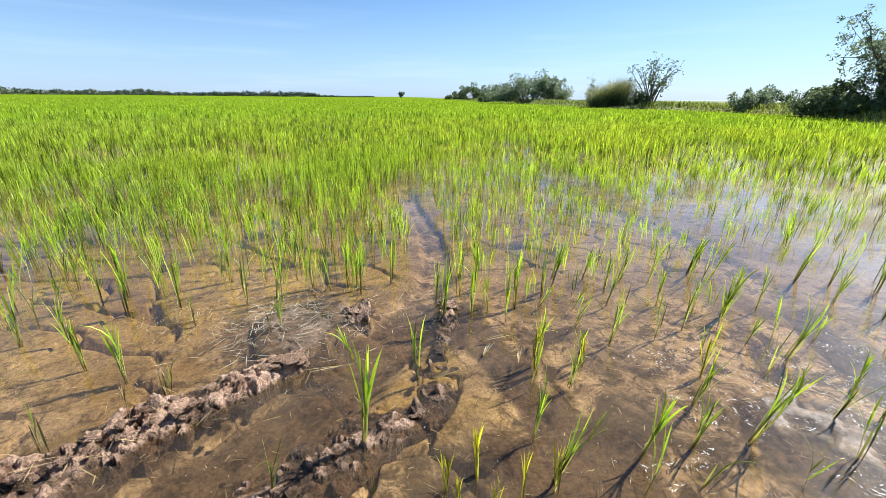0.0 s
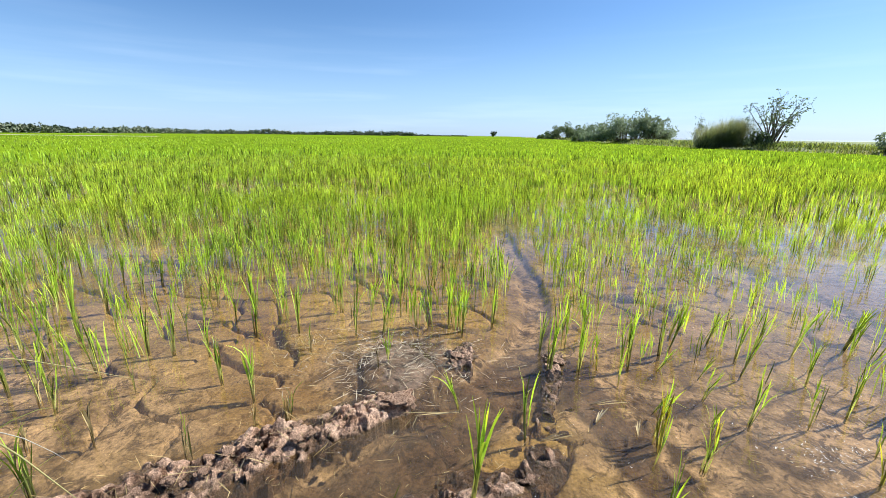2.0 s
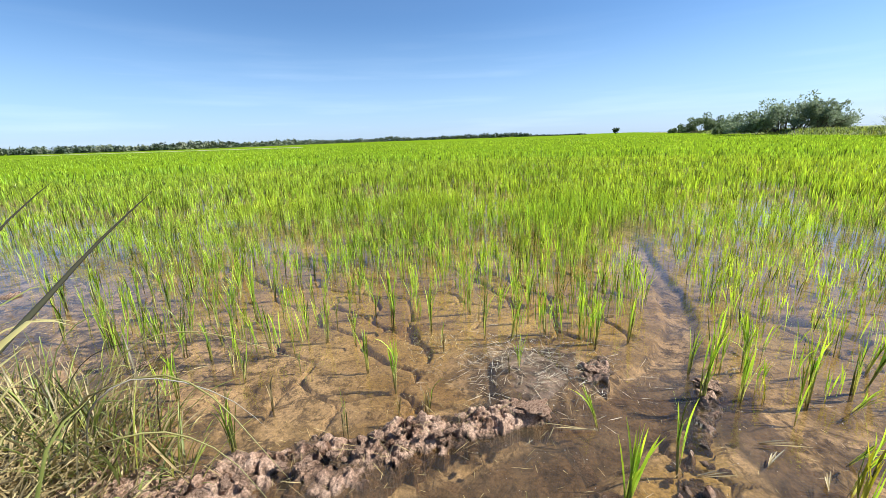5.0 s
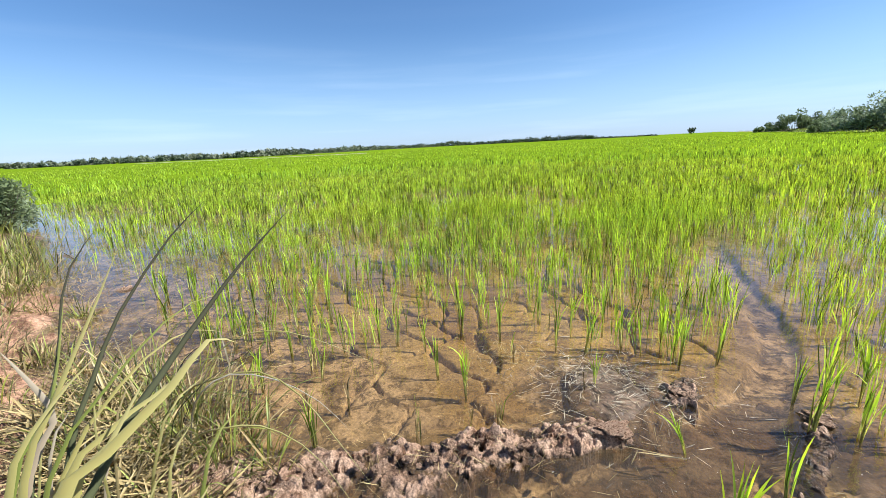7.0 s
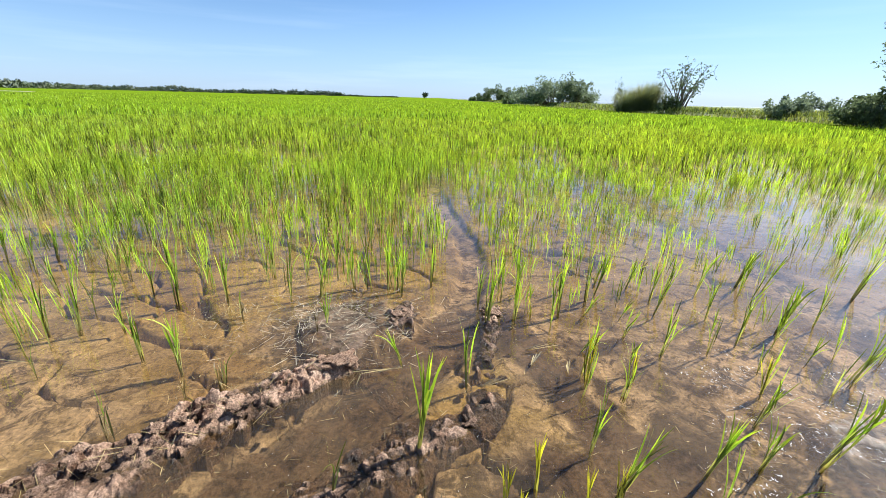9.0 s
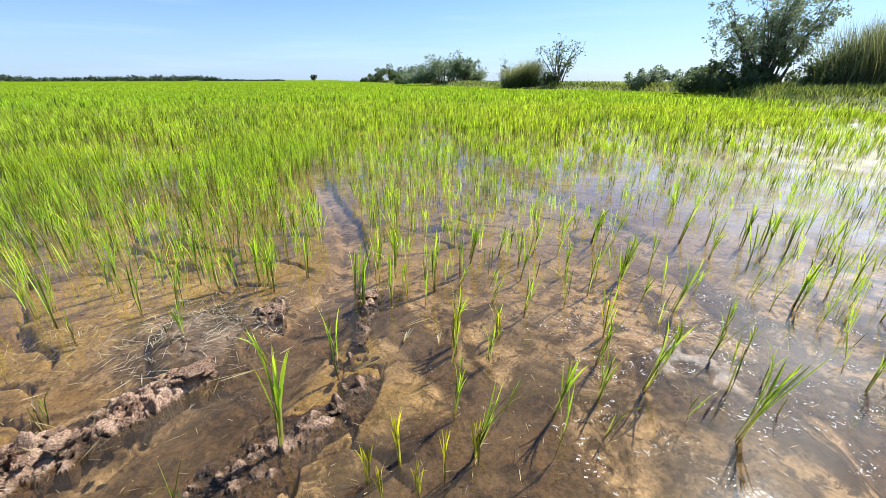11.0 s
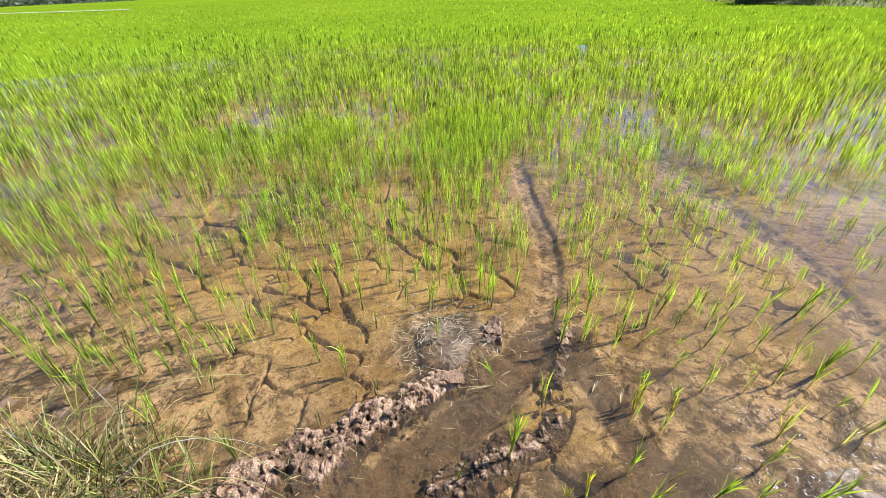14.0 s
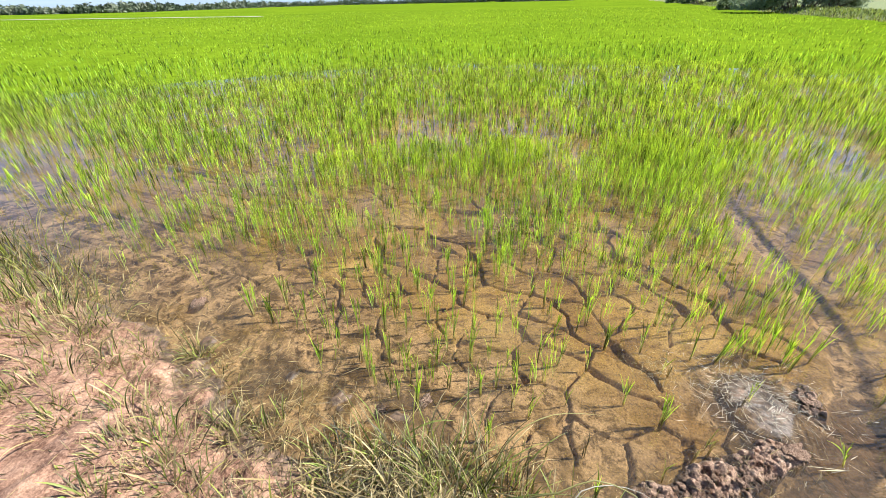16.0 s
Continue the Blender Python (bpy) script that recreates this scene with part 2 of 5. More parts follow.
# brown foot, also darkened to carry the shade of backlit stems
RICE = leaf_material("rice_leaf", (0.17, 0.14, 0.06), (0.40, 0.38, 0.14), (0.24, 0.37, 0.035), (0.44, 0.53, 0.045), glow=0.44, rough=0.36, stalk=0.22, vary=0.45)
GRASS = leaf_material("bund_grass", (0.22, 0.18, 0.07), (0.17, 0.18, 0.045), (0.20, 0.235, 0.05), (0.34, 0.34, 0.11), glow=0.38)
PALE_GRASS = leaf_material("pale_grass", (0.32, 0.25, 0.11), (0.34, 0.29, 0.10), (0.37, 0.32, 0.11), (0.46, 0.40, 0.18), glow=0.3, vary=0.0)
SPIKE = leaf_material("seed_spike", (0.10, 0.11, 0.04), (0.06, 0.065, 0.025), (0.04, 0.038, 0.018), (0.032, 0.028, 0.016), glow=0.0, rough=0.95, vary=0.0)
DRY = leaf_material("dry_straw", (0.23, 0.16, 0.07), (0.27, 0.195, 0.085), (0.31, 0.235, 0.11), (0.35, 0.27, 0.135), glow=0.2, vary=0.0)
OLD_STRAW = leaf_material("old_straw", (0.20, 0.145, 0.09), (0.27, 0.20, 0.13), (0.33, 0.26, 0.18), (0.40, 0.33, 0.24), glow=0.1, vary=0.0)
PALE_STRAW = leaf_material("pale_straw", (0.30, 0.25, 0.18), (0.36, 0.30, 0.22), (0.41, 0.35, 0.27), (0.47, 0.41, 0.33), glow=0.1, vary=0.0)
MUD, CLOD, WATER = mud_material(), clod_material(), water_material()


def canopy_material():
    m = Mat("far_rice")
    n1, n2, n3 = m.noise(0.05, 4), m.noise(1.2, 5, 0.7), m.noise(9, 3, 0.7)
    col = m.ramp(n1, (0.35, (0.125, 0.19, 0.008)), (0.65, (0.165, 0.235, 0.010)))
    col = m.mix(1.0, col, m.ramp(n2, (0.3, 0.75), (0.7, 1.2)), "MULTIPLY")
    col = m.mix(1.0, col, m.ramp(n3, (0.3, 0.75), (0.7, 1.2)), "MULTIPLY")
    return m.done(m.node("ShaderNodeBsdfDiffuse", Color=col, Normal=m.bump(n2, 0.6, 0.2)))


CANOPY = canopy_material()
LEAF_DARK = plain_material("shrub_leaf", (0.11, 0.14, 0.06), (0.20, 0.24, 0.11), 0.8, 0.55, 0.2, 0.01, 0.45)
LEAF_LIGHT = plain_material("willow_leaf", (0.19, 0.23, 0.13), (0.32, 0.36, 0.21), 0.7, 0.55, 0.2, 0.01, 0.42)
TURF_LEAF = leaf_material("turf_leaf", (0.16, 0.18, 0.06), (0.16, 0.20, 0.06), (0.18, 0.23, 0.07), (0.27, 0.30, 0.11), glow=0.35)
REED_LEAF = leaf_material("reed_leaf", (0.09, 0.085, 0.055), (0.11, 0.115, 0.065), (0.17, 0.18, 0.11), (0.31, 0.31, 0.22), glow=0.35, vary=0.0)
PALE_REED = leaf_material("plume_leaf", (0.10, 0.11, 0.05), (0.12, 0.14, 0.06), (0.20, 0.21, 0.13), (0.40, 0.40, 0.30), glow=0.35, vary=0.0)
BARK = plain_material("bark", (0.10, 0.08, 0.06), (0.17, 0.14, 0.11), 6, 0.9, 0.6, 0.01)
FAR_LEAF = plain_material("far_trees", (0.075, 0.10, 0.06), (0.19, 0.20, 0.13), 0.12, 0.8, 0.6, 0.3)
PALE_EARTH = plain_material("pale_earth", (0.34, 0.31, 0.22), (0.42, 0.38, 0.28), 0.4, 0.9, 0.4, 0.05)
SCUM = plain_material("scum", (0.40, 0.37, 0.33), (0.62, 0.59, 0.55), 12, 0.6, 0.4, 0.004)


# ---- mesh helpers ----
def mesh_from(name, verts, faces, mat, uvs=None):
    """A mesh from arrays: verts (n,3), faces (m,4) or (m,3), uvs (n,2)."""
    verts, faces = np.asarray(verts, np.float32), np.asarray(faces, np.int32)
    k = faces.shape[1]
    me = bpy.data.meshes.new(name)
    me.vertices.add(len(verts))
    me.vertices.foreach_set("co", verts.ravel())
    me.loops.add(faces.size)
    me.loops.foreach_set("vertex_index", faces.ravel())
    me.polygons.add(len(faces))
    me.polygons.foreach_set("loop_start", np.arange(0, faces.size, k, dtype=np.int32))
    me.update(calc_edges=True)
    if uvs is not None:
        layer = me.uv_layers.new(name="UVMap")
        layer.data.foreach_set("uv", np.asarray(uvs, np.float32)[faces.ravel()].ravel())
    me.shade_smooth()
    me.materials.append(mat)
    return me


def part(name, me, parent, label=""):
    ob = new(name, me)
    ob.parent = parent
    return tagged(ob, label)


def blades(rng, base, length, azim, tilt, bend, width, segs, shade=None, fold=False, droop=2.0, v0=0.0):
    """Grass blades as tapering bent strips; every argument an array with one entry a blade. Returns verts, quads, uvs."""
    n = len(length)
    s = np.linspace(0, 1, segs + 1)
    lean = tilt[:, None] + bend[:, None] * s[None, :] ** droop
    step = length[:, None] / segs
    out = np.cumsum(np.sin(lean) * step, 1) - np.sin(lean) * step
    up = np.cumsum(np.cos(lean) * step, 1) - np.cos(lean) * step
    dx, dy = np.cos(azim)[:, None], np.sin(azim)[:, None]
    mid = np.stack([base[:, :1] + out * dx, base[:, 1:2] + out * dy, base[:, 2:3] + up], -1)
    half = width[:, None] * 0.5 * np.minimum(1.0, (0.55 + 1.6 * s) * (1.02 - s ** 2.2))[None, :]
    twist = azim + math.pi / 2 + rng.uniform(-0.9, 0.9, n)
    side = np.stack([np.cos(twist), np.sin(twist), 0 * twist], -1)[:, None, :]
    rows = [mid - side * half[..., None], mid + side * half[..., None]]
    if fold:
        keel = mid.copy()
        keel[..., 2] -= half * 0.5
        rows = [rows[0], keel, rows[1]]
    c = len(rows)
    verts = np.stack(rows, 2).reshape(-1, 3)
    v = np.repeat((v0 + (1 - v0) * s)[None, :], n, 0)
    u = np.repeat((rng.uniform(0, 1, n) if shade is None else shade)[:, None], segs + 1, 1)
    uvs = np.repeat(np.stack([u, v], -1)[:, :, None, :], c, 2).reshape(-1, 2)
    quads = []
    first = np.arange(n)[:, None] * (segs + 1) * c
    for a in range(segs):
        for b in range(c - 1):
            i = first + a * c + b
            quads.append(np.concatenate([i, i + 1, i + c + 1, i + c], 1))
    return verts, np.concatenate(quads), uvs


def joined(sets):
    vs, fs, us, off = [], [], [], 0
    for v, f_, u in sets:
        vs.append(v), fs.append(f_ + off), us.append(u)
        off += len(v)
    return np.concatenate(vs), np.concatenate(fs), np.concatenate(us)


def fnoise(x, y, scale, seed=0, octaves=3):
    """Cheap smooth value noise on arrays, about -1 to 1."""
    total, amp, norm = 0.0, 1.0, 0.0
    for o in range(octaves):
        fx, fy = x * scale * 2 ** o + 17.3 * (seed + o), y * scale * 2 ** o - 9.1 * (seed + o)
        ix, iy = np.floor(fx), np.floor(fy)
        tx, ty = fx - ix, fy - iy
        tx, ty = tx * tx * (3 - 2 * tx), ty * ty * (3 - 2 * ty)

        def corner(a, b):
            h = np.sin(a * 127.1 + b * 311.7 + seed * 74.7) * 43758.5453
            return (h - np.floor(h)) * 2 - 1

        top = corner(ix, iy) * (1 - tx) + corner(ix + 1, iy) * tx
        low = corner(ix, iy + 1) * (1 - tx) + corner(ix + 1, iy + 1) * tx
        total, norm, amp = total + amp * (top * (1 - ty) + low * ty), norm + amp, amp * 0.5
    return total / norm


def along(x, y, line):
    """Distance to a polyline, the share of its length there, and the side (positive: left of its way)."""
    best = np.full(np.shape(x), 1e9)
    share, side = np.zeros(np.shape(x)), np.zeros(np.shape(x))
    lens = [math.dist(a, b) for a, b in zip(line, line[1:])]
    done = 0.0
    for (ax, ay), (bx, by), ln in zip(line, line[1:], lens):
        ux, uy = (bx - ax) / ln, (by - ay) / ln
        p = np.clip((x - ax) * ux + (y - ay) * uy, 0, ln)
        d = np.hypot(x - ax - p * ux, y - ay - p * uy)
        near = d < best
        share = np.where(near, (done + p) / sum(lens), share)
        side = np.where(near, ux * (y - ay) - uy * (x - ax), side)
        best = np.where(near, d, best)
        done += ln
    return best, share, side


def smooth(a, b, v):
    t = np.clip((v - a) / (b - a), 0, 1)
    return t * t * (3 - 2 * t)


# ---- plan of the ground (water level is z = 0) ----
RUT_NEAR = [(-1.75, -0.3), (-1.22, 0.62), (-0.86, 1.14), (-0.52, 1.58), (-0.27, 2.1), (-0.10, 2.75), (-0.05, 3.25), (-0.11, 3.8), (-0.28, 4.55), (-0.46, 5.4), (-0.9, 8.0), (-1.3, 20.0)]
RUT_FAR = [(1.6, 0.2), (2.0, 1.3), (2.28, 2.4), (2.33, 3.5), (2.2, 4.2), (2.02, 4.8), (1.82, 5.4), (1.62, 6.0), (1.5, 8.0), (1.0, 20.0), (0.2, 45.0)]
RIDGE = [(-0.70, 1.73), (-0.98, 1.50), (-1.17, 1.30), (-1.46, 0.95), (-1.80, 0.66), (-2.3, 0.45)]
BANK = [(0.04, 2.36), (-0.01, 1.85), (-0.03, 1.45), (-0.32, 1.26), (-0.60, 1.0), (-0.95, 0.55)]
SHORE = [(-60.0, 6.0), (-25.0, 2.6), (-12.0, 1.35), (-7.1, 0.98), (-4.6, 0.78), (-3.85, 0.60), (-3.05, 0.50), (-2.3, 0.40), (-1.4, 0.0), (0.0, -0.15), (60.0, -0.15)]
DIKE_LINE = [(19.0, -30.0), (20.0, 4.0), (21.0, 16.0), (24.6, 23.0), (25.5, 36.0), (19.0, 50.0), (15.8, 78.0), (10.5, 155.0), (3.5, 250.0), (-8.0, 420.0)]
rng = np.random.default_rng(5)
gx, gy = np.meshgrid(np.arange(-9, 6, 0.40), np.arange(-1, 13, 0.40))
SEEDS = np.stack([gx.ravel(), gy.ravel()], -1) + rng.uniform(-0.26, 0.26, (gx.size, 2))
SEEDS = SEEDS[rng.uniform(0, 1, len(SEEDS)) > 0.12]


def crack_gap(x, y):
    """How far a place is from the nearest drying crack of the bed."""
    wx, wy = x + 0.085 * fnoise(x, y, 4.0, 3), y + 0.085 * fnoise(x, y, 4.0, 8)
    d1, d2 = np.full(x.shape, 9.0), np.full(x.shape, 9.0)
    for sx, sy in SEEDS:
        d = np.hypot(wx - sx, (wy - sy) * 1.1)
        d2 = np.minimum(d2, np.maximum(d, d1))
        d1 = np.minimum(d1, d)
    return (d2 - d1) * 0.5


def shore_y(x):
    return np.interp(x, [p[0] for p in SHORE], [p[1] for p in SHORE])


def shape(x, y, cracks=True):
    """Height of the ground, and how silty it is, with the ruts' painted shade."""
    z = -0.036 + 0.007 * fnoise(x, y, 0.9, 1) + 0.005 * fnoise(x, y, 7, 2) + 0.014 * smooth(0.0, 0.4, x) * smooth(3.2, 2.2, y) * fnoise(x, y, 3.5, 7, 4)
    near = (np.abs(x + 1.5) < 9) & (y > -1) & (y < 13)
    if cracks:
        gap = np.full(x.shape, 1.0)
        gap[near] = crack_gap(x[near], y[near])
        wide = (0.0155 + 0.010 * fnoise(x, y, 1.3, 4)) * smooth(-0.45, 0.1, fnoise(x, y, 1.1, 5) + 0.35)
        wide *= 1 - smooth(0.05, 0.25, x) * (0.45 + 0.55 * smooth(3.1, 2.3, y))
        wide *= smooth(0.45, 1.0, y - shore_y(x) + 0.2 * fnoise(x, y, 2, 20))
        wide = np.where(wide < 0.007, 0.0, wide)
        z -= 0.072 * (1 - smooth(0.45, 1.15, gap / np.maximum(wide, 0.003))) * (wide > 0)
    silt_shade = 0.6 * smooth(0.0, 0.5, fnoise(x, y, 0.7, 11))
    # wheel ruts
    for line, deep in ((RUT_NEAR, 0.095), (RUT_FAR, 0.075)):
        d, s, side = along(x, y, line)
        half = 0.105 + (0.10 * smooth(2.7, 2.0, y) if line is RUT_NEAR else 0.03) + 0.02 * fnoise(x, y, 2.2, 18)
        # a smooth shoulder of pale silt on the outer side of the wheel's furrow
        rim = (1 - smooth(0.22, 0.42, d + 0.05 * fnoise(x, y, 3, 16))) * smooth(1.8, 2.4, y)
        z = z * (1 - rim) + (-0.042 + 0.006 * fnoise(x, y, 5, 17)) * rim
        silt_shade = silt_shade * (1 - 0.8 * rim) + 0.32 * rim
        d = d + 0.03 * fnoise(x, y, 5, 14)
        inn = 1 - smooth(half * 0.6, half * 1.3, d)
        z = z * (1 - inn) + (-deep + 0.012 * fnoise(x, y, 5, 6)) * inn
        # darkens the furrow floor: wall shade and water depth put into the bed colour
        silt_shade = np.maximum(silt_shade, (0.97 - 0.25 * smooth(2.2, 3.2, y)) * (1 - smooth(half * 0.6, half * 1.7, d)))
    # right of the ruts and near the bund the bed is brown and silty
    silt_shade = np.maximum(silt_shade, 0.83 * smooth(0.05, 0.4, x) * (0.25 + 0.75 * smooth(3.0, 1.8, y)) * smooth(7, 5, y))
    drowned = smooth(1.8, 0.95, y - shore_y(x) + 0.35 * fnoise(x, y, 1.5, 12))
    silt_shade = np.maximum(silt_shade, (0.72 + 0.22 * fnoise(x, y, 2.5, 19)) * drowned * (x < 0.5))
    # old dark wheel mark right of the bank
    d, s, _ = along(x, y, [(0.14, 2.35), (0.27, 1.85), (0.45, 1.45), (0.65, 1.0), (0.8, 0.5)])
    silt_shade = np.maximum(silt_shade, 1 - smooth(0.06, 0.30 + 0.15 * smooth(1.9, 1.2, y), d + 0.10 * fnoise(x, y, 4, 13, 4)))
    silt_shade = np.maximum(silt_shade, smooth(1.65, 1.15, y + 0.3 * fnoise(x, y, 3, 15, 4)) * smooth(-0.45, -0.2, x) * smooth(1.2, 0.7, x))
    # low shoulder right of the first rut
    d, s, _ = along(x, y, [(0.18, 2.1), (0.10, 1.6), (0.25, 1.2)])
    z += 0.026 * (1 - smooth(0.02, 0.2, d + 0.06 * fnoise(x, y, 6, 9)))
    # mound beside the rut and the mat of dead plants
    d = np.hypot((x + 0.82) / 0.33, (y - 2.13) / 0.31) + 0.75 * fnoise(x, y, 3.2, 45, 4)
    z = np.maximum(z, z * 0.4 + 0.001 + (1 - smooth(-0.2, 1.5, d)) * (0.026 + 0.016 * fnoise(x, y, 6, 46, 4) + 0.008 * fnoise(x, y, 35, 47, 2)) - 0.06 * smooth(0.9, 1.7, d))
    silt_shade = np.maximum(silt_shade, (1 - smooth(0.7, 1.35, d)) * 0.97)
    d = np.hypot((x + 0.72) / 0.62, (y - 1.98) / 0.42) + 0.5 * fnoise(x, y, 3.0, 48, 4)
    silt_shade = np.maximum(silt_shade, 0.93 * (1 - smooth(0.55, 1.2, d)))
    d, s, _ = along(x, y, RIDGE)
    silt_shade = np.maximum(silt_shade, 0.92 * (1 - smooth(0.12, 0.32, d + 0.12 * fnoise(x, y, 4, 49, 4))))
    # half-drowned mud at the water's surface
    d = np.hypot((x - 1.65) / 0.8, (y - 1.25) / 0.5)
    w = 1 - smooth(0.35, 1.15, d + 0.3 * fnoise(x, y, 3, 42))
    z = z * (1 - w) + w * (-0.014 + 0.034 * fnoise(x, y, 5, 43, 4) + 0.018 * fnoise(x, y, 26, 44, 3))
    silt_shade = np.maximum(silt_shade, w)
    # little lumps near the bund
    z += smooth(0.9, 0.2, y - shore_y(x)) * (x < -1.9) * (0.09 * np.maximum(0, fnoise(x, y, 4.2, 51, 4)) + 0.014 * fnoise(x, y, 30, 52, 3))
    # the bund
    inside = shore_y(x) - y - 0.08 + 0.20 * fnoise(x, y, 1.3, 61, 4) * smooth(9, 6, -x)
    z += smooth(-0.25, 0.9, inside) * 0.20 + smooth(-0.1, 0.3, inside) * (0.05 * fnoise(x, y, 4, 62, 4) * smooth(-1.5, 0.0, y) + smooth(-0.25, 0.25, y) * (0.04 * np.abs(fnoise(x, y, 13, 63, 3)) + 0.012 * fnoise(x, y, 36, 64, 2)))
    z -= smooth(1.6, 4.0, inside) * 0.05
    # dike on the far side
    d, s, side = along(x, y, DIKE_LINE)
    z += 0.75 * (1 - smooth(1.0, 3.2, d)) * (0.9 + 0.2 * fnoise(x, y, 0.3, 71))
    z += np.where((side < 0) & (y < 420), 0.35 * smooth(0.0, 3.0, d), 0.0)
    turf = np.maximum(1 - smooth(2.6, 4.0, d), (side < 0) & (y < 600))
    turf = np.maximum(turf, smooth(-9, -14, x) * smooth(0.2, 0.7, inside))
    turf = np.maximum(turf, 0.85 * smooth(1.4, 3.0, inside + 0.4 * fnoise(x, y, 1.0, 65)))
    shape.turf = turf
    return z, np.clip(silt_shade, 0, 1)


def spread(lo, hi, fine, far, grow=1.16):
    """Coordinates: even between lo and hi, then ever wider apart out to far on both sides."""
    mid = list(np.arange(lo, hi, fine))
    up, step = [mid[-1]], fine
    while up[-1] < far:
        step *= grow
        up.append(up[-1] + step)
    dn, step = [mid[0]], fine
    while dn[-1] > -far:
        step *= grow
        dn.append(dn[-1] - step)
    return np.array(dn[:0:-1] + mid + up[1:])


def sheet(name, xs, ys, z, mat):
    x, y = np.meshgrid(xs, ys)
    idx = np.arange(x.size).reshape(x.shape)
    quads = np.stack([idx[:-1, :-1], idx[:-1, 1:], idx[1:, 1:], idx[1:, :-1]], -1).reshape(-1, 4)
    return mesh_from(name, np.stack([x, y, z], -1).reshape(-1, 3), quads, mat)


xs, ys = spread(-5.4, 2.5, 0.0125, 3500), spread(0.3, 5.0, 0.0125, 3500)
mx_, my_ = np.meshgrid(xs, ys)
mz, msilt_shade = shape(mx_, my_)
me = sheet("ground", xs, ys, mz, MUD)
att = me.attributes.new("silt_shade", "FLOAT", "POINT")
att.data.foreach_set("value", msilt_shade.astype(np.float32).ravel())
att = me.attributes.new("turf", "FLOAT", "POINT")
att.data.foreach_set("value", shape.turf.astype(np.float32).ravel())
tagged(new("ground", me), "cracked ochre clay bed of a flooded rice field with drying pink bund", "ground", kind="structure")

wx_, wy_ = spread(-12, 12, 1.0, 3000, 1.3), spread(-2, 30, 1.0, 3000, 1.3)
me = sheet("water", wx_, wy_, np.zeros((len(wy_), len(wx_))), WATER)
tagged(new("water", me), "shallow murky brown water standing in the rice field", "water", kind="structure")


# ---- rice ----
def in_field(x, y):
    d, _, side = along(x, y, DIKE_LINE)
    return (y > shore_y(x) + 0.25) & ((side > 0) & (d > 2.6))


def clear_of_ruts(x, y):
    d1 = along(x + 0.05, y, RUT_NEAR)[0] - 0.19 * smooth(6.6, 5.0, y)
    d2 = along(x, y, RUT_FAR)[0] - 0.24 * np.maximum(smooth(7.0, 5.4, y), 0.8 * smooth(16, 17.5, y) * smooth(23, 21, y))
    return np.minimum(d1, d2)


def thickness(x, y):
    """Share of the full stand of rice at a place."""
    r = y + 0.25 * np.maximum(0, -x - 4.5)
    left = 0.09 + 0.27 * smooth(2.2, 3.1, r) + 0.34 * smooth(4.2, 7.2, r) + 0.36 * smooth(6.5, 13, r)
    right = 0.06 + 0.14 * smooth(2.4, 4.0, y) + 0.31 * smooth(4.4, 7.6, y) + 0.50 * smooth(7.2, 12.0, y)
    m = smooth(-0.2, 0.6, x)
    v = left * (1 - m) + right * m
    v = v * (0.35 + 1.0 * smooth(-0.45, 0.45, fnoise(x, y, 1.1, 81)))
    return v * smooth(0.2, 1.6, y - shore_y(x))


def rice_stand(name, count, r0, r1, blades_each, segs, width, high, seed, power=1.0, foot=0.0):
    g = np.random.default_rng(seed)
    r = (g.uniform(r0 ** power, r1 ** power, count)) ** (1 / power)
    a = g.uniform(radians(-100), radians(80), count)
    x, y = r * np.sin(a) - 0.5, r * np.cos(a)
    ok = in_field(x, y) & (g.uniform(0, 1, count) < thickness(x, y)) & (clear_of_ruts(x, y) > 0)
    ok &= ~((y < 2.35) & (x > -2.2) & (x < 0.4)) & ~((y < 2.2) & (x >= 0.4) & (x < 2.0))
    ok &= np.hypot((x + 0.8) / 0.4, (y - 2.1) / 0.4) > 1
    x, y = x[ok], y[ok]
    n = len(x)
    grown = (high * (0.72 + 0.28 * smooth(0.2, 0.8, thickness(x, y)))) * g.uniform(0.8, 1.12, n) * (1 + 0.10 * fnoise(x, y, 0.25, 91)) * (1 - 0.22 * smooth(0.0, 0.6, x) * smooth(6.5, 3.5, y))
    sets = []
    tone = np.clip(g.beta(1.4, 1.4, n), 0, 1)
    for b in range(blades_each):
        stem = b < max(1, (blades_each + 1) // 3)
        rise = np.zeros(n) if stem else g.uniform(0.18, 0.58, n) * grown
        ln = grown * g.uniform(0.7, 1.05, n) if stem else (grown * g.uniform(0.85, 1.12, n) - rise)
        tilt = g.uniform(0.0, 0.10, n) if stem else g.uniform(0.02, 0.27, n)
        bend = 0.03 + 0.25 * g.uniform(0, 1, n) ** 2 if stem else 0.05 + 0.9 * g.uniform(0, 1, n) ** 2
        base = np.stack([x + g.normal(0, 0.016, n), y + g.normal(0, 0.016, n), -0.03 + foot + rise], -1)
        wide = np.full(n, width * (0.75 if stem else 1.0)) * g.uniform(0.7, 1.2, n)
        sets.append(blades(g, base, ln, g.uniform(0, 2 * math.pi, n), tilt, bend, wide, segs, np.clip(tone + g.normal(0, 0.16, n), 0, 1), v0=0.0 if stem else 0.4))
    me = mesh_from(name, *joined(sets)[:2], RICE, joined(sets)[2])
    return tagged(new(name, me), "dense stand of young bright green rice in shallow water", "rice", kind="stuff")


rice_stand("rice_stand_near", 21000, 2.0, 8.0, 7, 4, 0.0058, 0.45, 11, 2.0)
rice_stand("rice_stand_middle", 40000, 8.0, 20.0, 5, 3, 0.012, 0.42, 12, 1.6)
